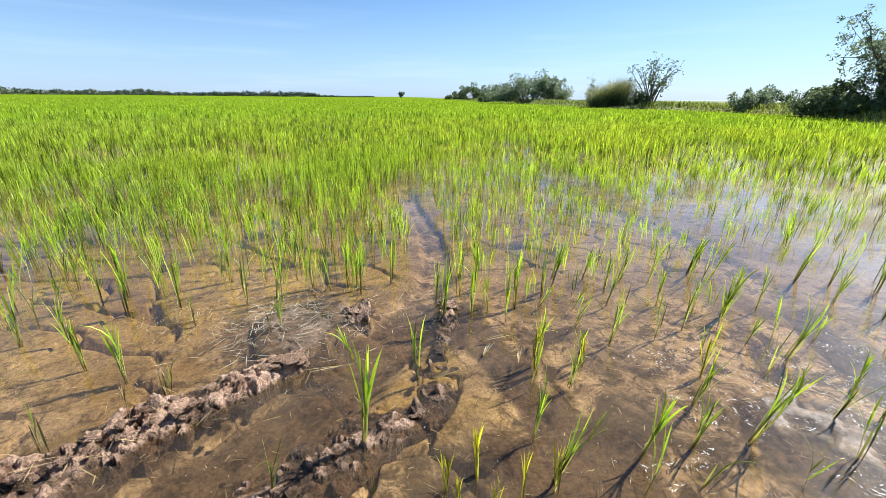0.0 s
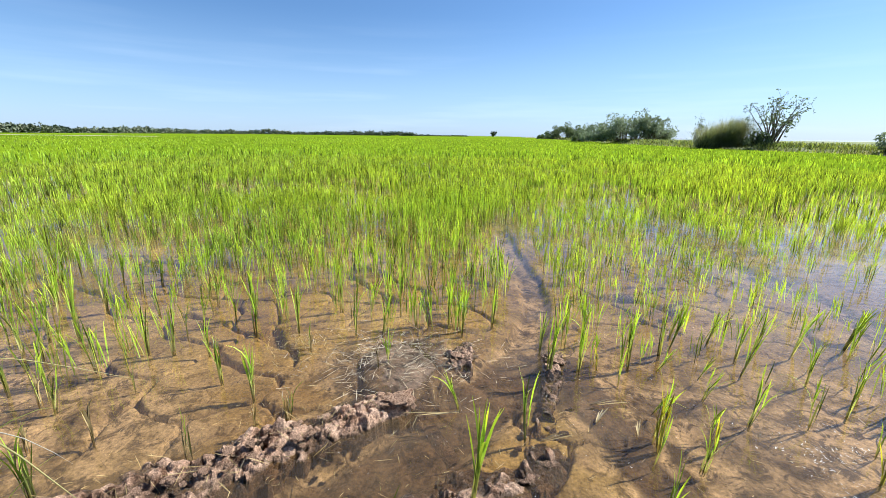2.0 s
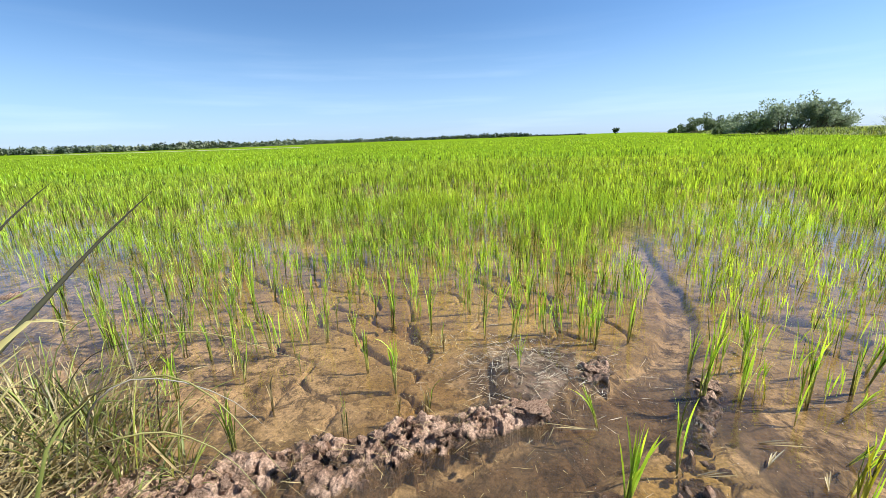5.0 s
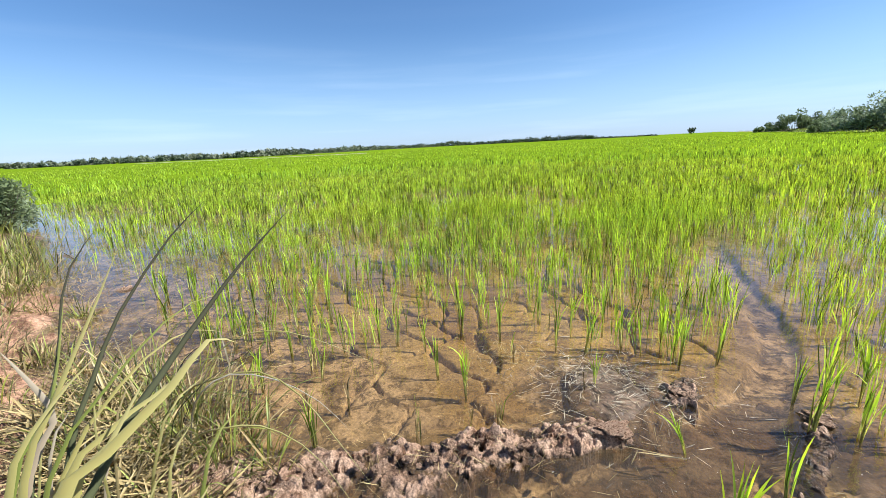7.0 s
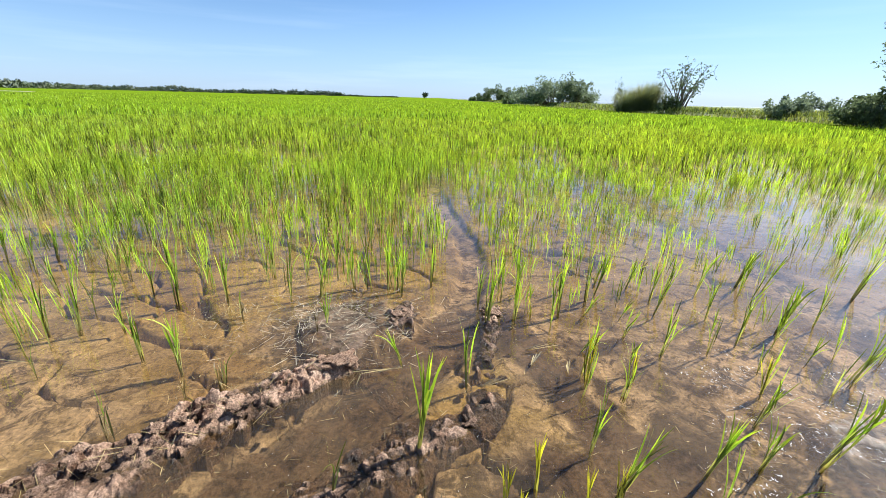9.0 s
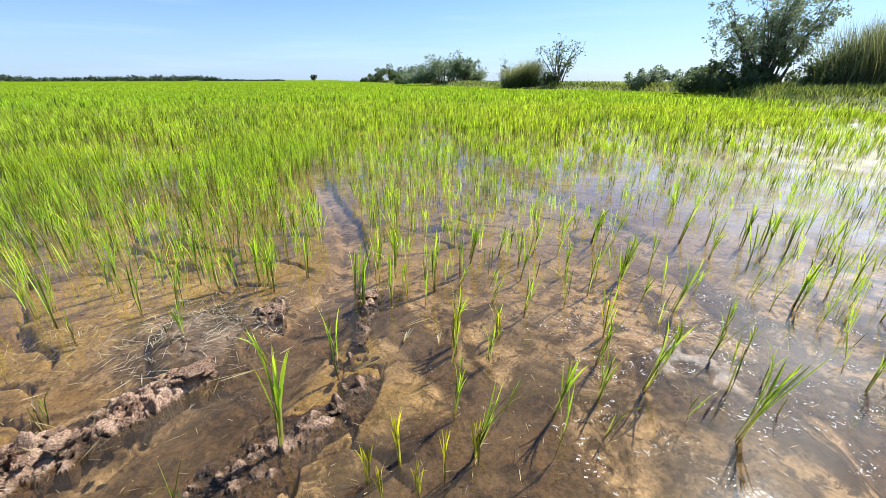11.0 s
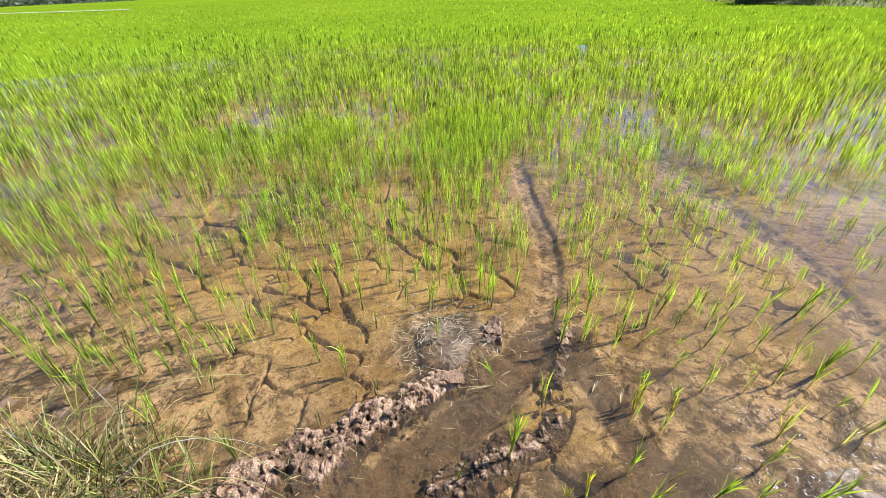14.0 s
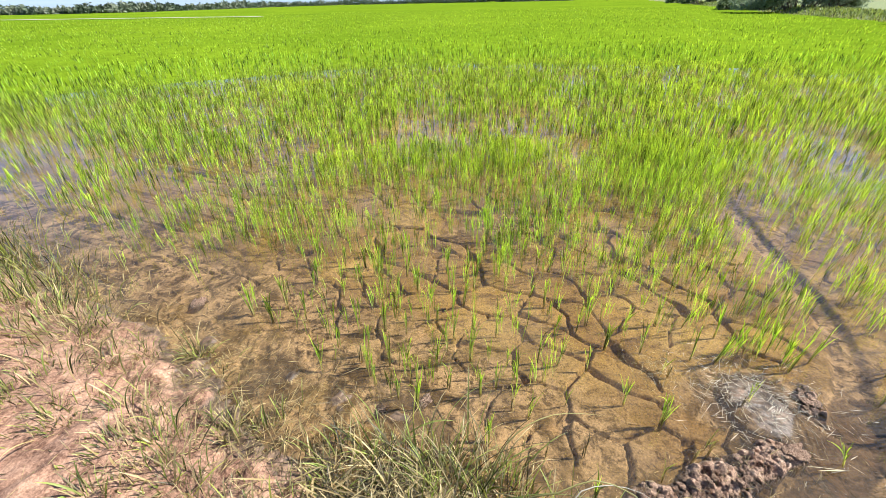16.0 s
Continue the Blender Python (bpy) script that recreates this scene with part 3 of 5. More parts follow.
rice_stand("rice_stand_far", 75000, 20.0, 120.0, 3, 2, 0.030, 0.46, 13, 0.9, foot=0.05)

# closed canopy in the distance
cr = np.concatenate([np.linspace(16, 80, 60), np.geomspace(84, 1500, 60)])
ca = np.linspace(radians(-100), radians(78), 260)
rr, aa = np.meshgrid(cr, ca)
px_, py_ = rr * np.sin(aa) - 0.5, rr * np.cos(aa)
pz_ = -0.10 + 0.42 * smooth(16, 30, rr) + 0.05 * fnoise(px_, py_, 0.9, 95) + 0.04 * fnoise(px_, py_, 0.12, 96)
idx = np.arange(rr.size).reshape(rr.shape)
quads = np.stack([idx[:-1, :-1], idx[:-1, 1:], idx[1:, 1:], idx[1:, :-1]], -1).reshape(-1, 4)
cen = np.stack([px_.ravel(), py_.ravel()], -1)[quads].mean(1)
quads = quads[in_field(cen[:, 0], cen[:, 1])]
tagged(new("rice_canopy", mesh_from("rice_canopy", np.stack([px_, py_, pz_], -1).reshape(-1, 3), quads, CANOPY)), "level bright green canopy of the distant rice field", "rice", kind="stuff")


def rice_plant(seed, tillers, high, mat=RICE, label="young green rice plant standing in shallow muddy water"):
    """One rice plant with its stems and each leaf as a part."""
    g = np.random.default_rng(seed)
    root = new("rice_plant")
    for k in range(tillers):
        off = g.normal(0, 0.009, 2) if k else np.zeros(2)
        h = high * g.uniform(0.75, 1.0) if k else high
        az, tl = g.uniform(0, 6.28), g.uniform(0.01, 0.12)
        stem_len = h * 0.55
        base = np.array([[off[0], off[1], -0.05]])
        v, q, u = joined([blades(g, base, np.array([stem_len + 0.05]), np.array([az]), np.array([tl]), np.array([0.06]), np.array([0.0075]), 4, fold=True),
                          blades(g, base, np.array([stem_len + 0.05]), np.array([az + 1.57]), np.array([tl * 0.3]), np.array([0.06]), np.array([0.0075]), 4, fold=True)])
        u[:, 1] *= 0.45
        part("stem", mesh_from("rice_stem", v, q, mat, u), root)
        for j in range(int(g.integers(2, 5))):
            f0 = (0.30 + 0.22 * j) * g.uniform(0.9, 1.1)
            b0 = base + np.array([[math.cos(az) * math.sin(tl), math.sin(az) * math.sin(tl), math.cos(tl)]]) * (stem_len * f0 + 0.05)
            ln = (h - stem_len * f0) * g.uniform(0.8, 1.12)
            bend = g.uniform(0.03, 0.35) if g.uniform() < 0.84 else g.uniform(0.7, 1.9)
            v, q, u = blades(g, b0, np.array([ln]), np.array([g.uniform(0, 6.28)]), np.array([g.uniform(0.02, 0.24)]), np.array([bend]), np.array([g.uniform(0.0045, 0.0078)]), 6, fold=True, v0=0.35)
            part("leaf", mesh_from("rice_leaf", v, q, mat, u), root)
    return tagged(root, label, "rice plant", "rice plants near the bund")


# plants that stand singly near the bund: x, y, height, lean to +x
YELLOWING = [(0.12, 1.12, 0.24), (0.01, 1.06, 0.17), (0.26, 1.05, 0.20), (0.38, 1.09, 0.20), (0.05, 0.99, 0.16), (0.16, 0.99, 0.15), (0.27, 2.32, 0.16), (0.69, 1.78, 0.16), (1.23, 1.69, 0.22), (0.45, 1.73, 0.26)]
SINGLE_RIGHT = [(-0.30, 1.25, 0.52, 0.04), (-0.12, 1.63, 0.36, -0.03), (-0.56, 1.06, 0.24, 0.04), (0.39, 1.11, 0.31, 0.12),
                (0.74, 1.23, 0.31, 0.08), (0.96, 1.27, 0.21, 0.05), (1.26, 1.72, 0.28, 0.06), (1.19, 1.30, 0.38, 0.12), (1.60, 1.40, 0.34, 0.12), (1.58, 1.72, 0.26, 0.06), (1.36, 0.99, 0.40, 0.14),
                (0.45, 1.79, 0.32, 0.05), (0.70, 1.85, 0.16, 0.02), (0.90, 1.96, 0.27, 0.03), (0.27, 2.39, 0.20, 0.0), (-0.04, 2.43, 0.28, 0.02), (1.76, 1.83, 0.34, 0.12), (-0.44, 1.77, 0.20, -0.05)]
SINGLE_LEFT = [(-1.47, 1.64, 0.32, 0.0), (-1.72, 1.72, 0.26, 0.0), (-1.47, 1.24, 0.24, 0.0), (-1.83, 0.92, 0.30, 0.0), (-1.51, 2.73, 0.38, 0.0), (-1.46, 2.16, 0.22, 0.0), (-0.55, 2.55, 0.38, 0.02),
               (-0.89, 2.62, 0.32, -0.03), (-0.59, 2.62, 0.30, 0.0), (-0.77, 2.60, 0.30, -0.03), (-0.68, 2.72, 0.32, 0.0), (-0.90, 2.07, 0.22, 0.0), (-1.21, 1.56, 0.16, 0.0), (-2.77, 1.52, 0.20, 0.0), (-2.6, 1.75, 0.22, 0.0),
               (-2.1, 1.55, 0.2, 0.0), (-2.3, 2.1, 0.28, 0.0), (-1.9, 2.25, 0.32, 0.0), (-1.62, 2.32, 0.34, 0.0), (-1.25, 2.4, 0.34, 0.0), (-1.05, 2.75, 0.36, 0.0), (-2.0, 1.95, 0.24, 0.0)]
kinds = [rice_plant(100 + k, 1 + k % 4, 0.34) for k in range(24)]
used = [False] * len(kinds)
pr = random.Random(3)


def put_plant(x, y, h, lean, z=0.0):
    k = pr.randrange(6) * 4 + (3 if h > 0.45 else pr.choice((1, 2, 3)) if h > 0.28 else pr.choice((0, 0, 1, 2)))
    s = h / 0.34
    m = Matrix.Translation((x, y, z)) @ Matrix.Rotation(math.atan2(lean, h), 4, "Y") @ Matrix.Rotation(pr.uniform(0, 6.28), 4, "Z") @ Matrix.Diagonal((0.5 + 0.5 * s, 0.5 + 0.5 * s, s, 1))
    if used[k]:
        ob = copy_thing(kinds[k], Matrix.Identity(4))
    else:
        ob, used[k] = kinds[k], True
    ob.matrix_basis = m


for x, y, h, lean in SINGLE_RIGHT + SINGLE_LEFT:
    put_plant(x, y, h, lean)
tries = 0
spots = [(p[0], p[1]) for p in SINGLE_RIGHT + SINGLE_LEFT]
while len(spots) < 190 and tries < 8000:
    tries += 1
    x, y = pr.uniform(-5.0, 3.6), pr.uniform(1.0, 2.9)
    ax, ay = np.array([x]), np.array([y])
    if (x > -2.2 and x < 2.0 and y < 2.2) or clear_of_ruts(ax, ay)[0] < 0.03 or y < shore_y(x) + 0.45 or math.hypot((x + 0.8) / 0.42, (y - 2.1) / 0.42) < 1:
        continue
    if along(ax, ay, RIDGE)[0][0] < 0.2 or min(math.dist((x, y), s) for s in spots) < 0.14:
        continue
    spots.append((x, y))
    put_plant(x, y, pr.uniform(0.22, 0.40), pr.uniform(-0.03, 0.05) + (0.04 if x > 0.5 else 0))
tries = 0
while len(spots) < 222 and tries < 4000:
    tries += 1
    x, y = pr.uniform(0.35, 2.4), pr.uniform(1.05, 2.5)
    if min(math.dist((x, y), s) for s in spots) < 0.15 or clear_of_ruts(np.array([x]), np.array([y]))[0] < -0.1:
        continue
    spots.append((x, y))
    put_plant(x, y, pr.uniform(0.14, 0.28), pr.uniform(0.0, 0.08))
# foot darkened like that of RICE
YELLOW_RICE = leaf_material("yellow_rice", (0.16, 0.13, 0.05), (0.36, 0.33, 0.07), (0.42, 0.40, 0.03), (0.62, 0.53, 0.04), glow=0.45, rough=0.4, stalk=0.2, vary=0.3)
yellow = [rice_plant(140 + k, 2 + k % 2, 0.24, YELLOW_RICE, "small yellowing rice plant standing in shallow muddy water") for k in range(4)]
for k, (x, y, h) in enumerate(YELLOWING):
    ob = yellow[k] if k < 4 else copy_thing(yellow[k % 4], Matrix.Identity(4))
    ob.matrix_basis = Matrix.Translation((x, y, 0.0)) @ Matrix.Rotation(pr.uniform(0, 6.28), 4, "Z") @ Matrix.Scale(h / 0.24, 4)
stubs = [rice_plant(130 + k, 2 + k, 0.20, DRY, "dead pale rice stubble standing in the water") for k in range(3)]
for k, (x, y, h) in enumerate(((-1.92, 1.20, 0.20), (-1.30, 1.42, 0.15), (-1.20, 1.52, 0.14), (-1.47, 1.22, 0.13), (-2.45, 1.35, 0.16), (-1.42, 2.12, 0.12), (-3.2, 1.25, 0.15), (-2.15, 1.1, 0.13), (-3.7, 1.3, 0.17), (-0.95, 2.02, 0.13))):
    ob = stubs[k] if k < 3 else copy_thing(stubs[k % 3], Matrix.Identity(4))
    ob.matrix_basis = Matrix.Translation((x, y, 0.0)) @ Matrix.Rotation(pr.uniform(0, 6.28), 4, "Z") @ Matrix.Scale(h / 0.20, 4)
for k, ob in enumerate(kinds):
    if not used[k]:
        for o in (*ob.children_recursive, ob):
            bpy.data.objects.remove(o)


# ---- clods on the ridges ----
def clod_mesh(seed):
    bm = bmesh.new()
    bmesh.ops.create_icosphere(bm, subdivisions=3, radius=1.0)
    off = Vector((seed * 7.1, seed * 3.3, 0))
    for v in bm.verts:
        d = noise.turbulence(v.co * 1.2 + off, 3, True) * 0.40 + noise.cell(v.co * 1.9 + off) * 0.22 + noise.cell(v.co * 4.3 + off) * 0.16 + noise.turbulence(v.co * 6.0 + off, 2, True) * 0.16
        v.co *= 0.62 + d
        v.co.z *= 0.7
    me = bpy.data.meshes.new("mud_clod")
    bm.to_mesh(me)
    bm.free()
    me.materials.append(CLOD)
    return me


clods = [clod_mesh(k) for k in range(8)]


def mud_ridge(line, half, high, foot, seed, n_clods, label, widths=(1.0, 1.0), heights=(1.0, 1.0)):
    """A bank of crumbled clay along a line: a fine sheet built up from many overlapping lumps."""
    g = np.random.default_rng(seed)
    p = np.array(line)
    cum = np.concatenate([[0], np.cumsum(np.linalg.norm(np.diff(p, axis=0), axis=1))])
    s_ = np.arange(-0.12, cum[-1] + 0.12, 0.0065)
    t_ = np.arange(-half * 1.7 * max(widths), half * 1.7 * max(widths), 0.0065)
    cx = np.interp(s_, cum, p[:, 0]) + np.minimum(s_, 0) * (p[1, 0] - p[0, 0]) / cum[1] + np.maximum(s_ - cum[-1], 0) * (p[-1, 0] - p[-2, 0]) / (cum[-1] - cum[-2])
    cy = np.interp(s_, cum, p[:, 1]) + np.minimum(s_, 0) * (p[1, 1] - p[0, 1]) / cum[1] + np.maximum(s_ - cum[-1], 0) * (p[-1, 1] - p[-2, 1]) / (cum[-1] - cum[-2])
    k = np.ones(25) / 25
    cx[12:-12], cy[12:-12] = np.convolve(cx, k, "valid"), np.convolve(cy, k, "valid")
    wx, wy = np.gradient(cx), np.gradient(cy)
    ln = np.hypot(wx, wy)
    x = cx[:, None] - (wy / ln)[:, None] * t_[None, :]
    y = cy[:, None] + (wx / ln)[:, None] * t_[None, :]
    along_, off = np.repeat(s_[:, None], len(t_), 1), np.repeat(t_[None, :], len(s_), 0)
    ends = smooth(-0.10, 0.06, along_) * smooth(cum[-1] + 0.10, cum[-1] - 0.06, along_)
    at_w, at_h = np.linspace(0, cum[-1], len(widths)), np.linspace(0, cum[-1], len(heights))
    if len(widths) == len(p):
        at_w, at_h = cum, cum
    wob = half * np.interp(along_, at_w, widths) * (1.0 + 0.6 * fnoise(x, y, 6.0, seed, 4)) * (0.4 + 0.6 * ends)
    tall_ = np.clip(0.72 + 1.0 * fnoise(x, y, 5.0, seed + 9, 4), 0.15, 1.3) * np.interp(along_, at_h, heights)
    prof = np.clip(1 - (np.abs(off + 0.05 * fnoise(x, y, 5, seed + 1)) / wob) ** 2, -1, 1) * ends
    z = np.where(prof > 0, foot + high * 0.6 * tall_ * np.maximum(prof, 0) ** 0.35, foot - 0.05 + 0.08 * prof)
    base = z.copy()
    for i_ in range(n_clods):
        r = 0.0055 + 0.036 * g.uniform() ** 6
        a = g.uniform(-0.05, cum[-1] + 0.05)
        b = g.normal(0, half * 0.5 * np.interp(a, at_w, widths))
        ia, ib = int((a - s_[0]) / 0.0065), int((b - t_[0]) / 0.0065)
        w = int(r * 1.3 / 0.0065) + 2
        sl = (slice(max(ia - w, 0), ia + w), slice(max(ib - w, 0), ib + w))
        if z[sl].size == 0:
            continue
        da, db = along_[sl] - a, off[sl] - b
        q = g.uniform(0, math.pi)
        ua, ub = da * math.cos(q) + db * math.sin(q), (db * math.cos(q) - da * math.sin(q)) * g.uniform(1.0, 1.6)
        d = (np.abs(ua) ** 2.4 + np.abs(ub) ** 2.4) ** (1 / 2.4) / r * (1 + 0.25 * fnoise(x[sl], y[sl], 40, seed + 5, 2))
        lump = base[sl] + r * g.uniform(0.1, 0.75) * (1 - d ** 4) + (ua * g.normal(0, 0.4) + ub * g.normal(0, 0.4))
        z[sl] = np.where(d < 1, np.maximum(z[sl], lump), z[sl])
    show = smooth(0.0, 0.4, prof)
    z += show * (0.007 * fnoise(x, y, 18, seed + 2, 3) + 0.0055 * fnoise(x, y, 85, seed + 3, 2))
    z -= show * 0.05 * smooth(0.25, 0.5, fnoise(x, y, 7, seed + 4, 4))
    idx = np.arange(x.size).reshape(x.shape)
    quads = np.stack([idx[:-1, :-1], idx[:-1, 1:], idx[1:, 1:], idx[1:, :-1]], -1).reshape(-1, 4)
    me = mesh_from("mud_ridge", np.stack([x, y, z], -1).reshape(-1, 3), quads, CLOD)
    me.shade_flat()
    return tagged(new("mud_ridge", me), label, "mud ridge")


ridge = mud_ridge(RIDGE, 0.155, 0.095, -0.03, 71, 5200, "crumbled ridge of pinkish-brown clay thrown up along the rut", (0.75, 0.75, 0.9, 1.35, 1.25, 1.2), (0.9, 0.85, 1.0, 1.05, 1.0, 1.0))
bank = mud_ridge(BANK, 0.075, 0.062, -0.034, 72, 3600, "low crumbled bank of wet brown clay along the rut", (0.8, 0.75, 1.0, 1.75, 1.4, 1.2), (0.8, 0.6, 0.7, 0.6, 0.6, 0.65))
mud_ridge([(-0.50, 2.36), (-0.50, 2.18)], 0.085, 0.10, -0.03, 73, 420, "small mound of crumbled clay beside the rut")


def put_clod(x, y, size, label, parent=None):
    z = float(shape(np.array([[x]]), np.array([[y]]), False)[0][0, 0])
    ax, ay = np.array([x]), np.array([y])
    z = max(z, 0.045 - 3.0 * max(0, along(ax, ay, RIDGE)[0][0] - 0.05) ** 1, 0.015 - 2.0 * along(ax, ay, BANK)[0][0])
    ob = new("clod" if parent else "mud_clod", clods[pr.randrange(8)])
    ob.parent = parent
    ob.matrix_basis = Matrix.Translation((x, y, max(z, -0.02) + size * 0.12)) @ Euler((pr.uniform(-.4, .4), pr.uniform(-.4, .4), pr.uniform(0, 6.28))).to_matrix().to_4x4() @ Matrix.Diagonal((size * pr.uniform(.8, 1.5), size, size * pr.uniform(.45, .8), 1))
    if not parent:
        tagged(ob, label, "clod", "clods of clay in the water")


def scatter_line(line, n, half, lo, hi, parent):
    for k in range(n):
        s = (k + pr.random()) / n * (len(line) - 1)
        i = min(int(s), len(line) - 2)
        t = s - i
        put_clod(line[i][0] * (1 - t) + line[i + 1][0] * t + pr.gauss(0, half), line[i][1] * (1 - t) + line[i + 1][1] * t + pr.gauss(0, half), lo + (hi - lo) * pr.random() ** 2.2, "", parent)


scatter_line(RIDGE, 120, 0.085, 0.006, 0.034, ridge)
scatter_line(BANK, 110, 0.075, 0.005, 0.022, bank)
for x, y, s in ((-0.72, 1.70, 0.07), (0.05, 2.33, 0.065), (-0.49, 2.28, 0.08), (-0.05, 1.50, 0.045), (-3.06, 1.15, 0.06), (-5.6, 1.28, 0.08), (-3.3, 1.0, 0.05), (-2.4, 0.75, 0.06)):
    put_clod(x, y, s, "rough lump of clay standing out of the water")


# ---- dead straw lying about ----
def straw(name, n, place, lo, hi, width, mat, seed, label, lift=0.0, tilt=1.55, sunk=False):
    g = np.random.default_rng(seed)
    xy = place(g, n)
    z, _ = shape(xy[:, :1].copy(), xy[:, 1:2].copy(), False)
    base = np.concatenate([xy, (z if sunk else np.maximum(z, 0.0)) + 0.004 + lift * g.uniform(0, 1, (n, 1))], 1)
    v, q, u = blades(g, base, g.uniform(lo, hi, n) * g.uniform(0.5, 1, n), g.uniform(0, 6.28, n), tilt + g.uniform(-0.12, 0.04, n), g.uniform(-0.05, 0.05, n), width * g.uniform(0.5, 1.3, n), 3, fold=True)
    if not sunk:
        v[:, 2] = np.maximum(v[:, 2], 0.001)
    return tagged(new(name, mesh_from(name, v, q, mat, u)), label, "straw", kind="stuff")


def disc(cx, cy, rx, ry):
    return lambda g, n: np.stack([cx + rx * g.normal(0, 0.45, n), cy + ry * g.normal(0, 0.45, n)], -1)


def strip(line, half):
    def at(g, n):
        i = g.integers(0, len(line) - 1, n)
        t = g.uniform(0, 1, n)
        p = np.array(line)
        return p[i] * (1 - t)[:, None] + p[i + 1] * t[:, None] + g.normal(0, half, (n, 2))
    return at


straw("straw_mat", 230, disc(-0.88, 2.18, 0.44, 0.36), 0.03, 0.15, 0.0034, PALE_STRAW, 21, "mat of pale dead stalks lying on wet mud", 0.010)
straw("straw_mat", 420, disc(-0.82, 2.12, 0.60, 0.50), 0.04, 0.14, 0.004, OLD_STRAW, 29, "tangle of dark dead stalks lying on wet mud", 0.004)
straw("straw_litter", 300, strip(RIDGE + [(-3.0, 0.4)], 0.13), 0.04, 0.14, 0.003, DRY, 22, "loose bits of dry straw along the mud ridge", 0.05, 1.2)
straw("straw_litter", 2200, lambda g, n: np.stack([g.uniform(-4.5, 2.5, n), 1.0 + 3.5 * g.uniform(0, 1, n) ** 1.3], -1), 0.01, 0.065, 0.0025, DRY, 23, "short bits of straw floating on the water")
straw("straw_litter", 1500, disc(-2.55, 0.30, 0.8, 0.22), 0.10, 0.36, 0.010, DRY, 26, "heap of pale dry straw on the bund", 0.13, 1.3)
straw("straw_litter", 5200, lambda g, n: (lambda x: np.stack([x, shore_y(x) + g.normal(-0.25, 0.35, n)], -1))(g.uniform(-8, -1.7, n)), 0.05, 0.22, 0.004, DRY, 24, "dry straw and stubble scattered over the bund", 0.02, 1.3)
straw("straw_litter", 260, disc(-1.5, 2.15, 0.3, 0.25), 0.03, 0.10, 0.003, DRY, 25, "pale dead leaves round a rice clump", 0.006)


ROOT = leaf_material("rotten_root", (0.06, 0.04, 0.025), (0.07, 0.048, 0.03), (0.08, 0.055, 0.035), (0.09, 0.06, 0.04), glow=0.0, vary=0.0)
near_bed = lambda g, n: np.stack([g.uniform(-5, 2.6, n), g.uniform(0.9, 4.2, n)], -1)
straw("sunken_litter", 1100, near_bed, 0.02, 0.09, 0.0025, ROOT, 27, "dark rotten roots and leaves lying on the bed", 0.012, 1.5, True)
straw("sunken_litter", 1100, near_bed, 0.02, 0.09, 0.0028, OLD_STRAW, 28, "pale drowned straw lying on the bed", 0.02, 1.5, True)


def flakes(g, n):
    """Places where scum gathers in torn streaks over the drowned mud."""
    x, y = g.uniform(0.7, 2.7, n), g.uniform(0.75, 2.3, n)
    streak = 1 - np.abs(fnoise(x, y * 1.6, 2.6, 33, 4)) * 6
    keep = streak + 0.5 * fnoise(x, y, 9, 34, 2) - 1.1 * np.hypot((x - 1.75) / 1.0, (y - 1.35) / 0.7) > -0.35
    return np.stack([x[keep], y[keep]], -1)


g = np.random.default_rng(31)
fc = np.concatenate([flakes(g, 9000), np.stack([g.uniform(-0.9, 2.4, 420), g.uniform(1.0, 2.9, 420)], -1)])
n = len(fc)
ang = np.linspace(0, 2 * math.pi, 7)[:-1]
size_ = np.where(np.arange(n) < n - 420, 0.0046, 0.0022)[:, None]
rad = 0.0007 + size_ * g.uniform(0, 1, (n, 1)) ** 3 * g.uniform(0.3, 1, (n, 6))
turn_ = g.uniform(0, 3.14, (n, 1))
ru, rv = rad * np.cos(ang) * 2.6, rad * np.sin(ang) * 0.7
ring = np.stack([fc[:, :1] + ru * np.cos(turn_) - rv * np.sin(turn_), fc[:, 1:2] + ru * np.sin(turn_) + rv * np.cos(turn_), 0.002 + 0.002 * g.uniform(0, 1, (n, 1)) * np.ones(6)], -1)
me = mesh_from("water_scum", ring.reshape(-1, 3), np.arange(n * 6).reshape(n, 6), SCUM)
tagged(new("water_scum", me), "whitish flakes and torn films of scum floating on the water", "scum", kind="stuff")


# ---- named straws in the water ----
def fallen_leaf(x, y, az, ln, mat, label):
    g = np.random.default_rng(int(abs(x) * 100 + abs(y) * 37))
    root = None
    for k in range(3):
        v, q, u = blades(g, np.array([[0, 0, 0.004 + 0.004 * k]]), np.array([ln * (1 - 0.22 * k)]), np.array([0.12 * (k - 1)]), np.array([1.45]), np.array([0.1]), np.array([0.006]), 6, fold=True)
        v[:, 2] = np.maximum(v[:, 2], 0.002)
        me = mesh_from("fallen_leaf", v, q, mat, u)
        if root is None:
            root = new("fallen_leaf", me)
        else:
            part("leaf_strip", me, root)
    root.matrix_basis = pose(x, y, 0.003, 0, 0, az)
    tagged(root, label, "dead leaf")


fallen_leaf(-0.43, 1.73, 207, 0.27, DRY, "pale dry rice leaf floating on the water")
fallen_leaf(0.19, 1.93, 20, 0.20, DRY, "pale dry rice leaf floating on the water")
fallen_leaf(0.37, 1.75, 80, 0.12, DRY, "pale dry rice leaf floating on the water")
fallen_leaf(0.20, 1.80, 65, 0.14, DRY, "pale dry rice leaf floating on the water")
fallen_leaf(-0.05, 1.62, 30, 0.16, DRY, "pale dry rice leaf floating on the water")


# ---- grass on the bund ----
def ground_z(x, y):
    return float(shape(np.array([[x]]), np.array([[y]]), False)[0][0, 0])


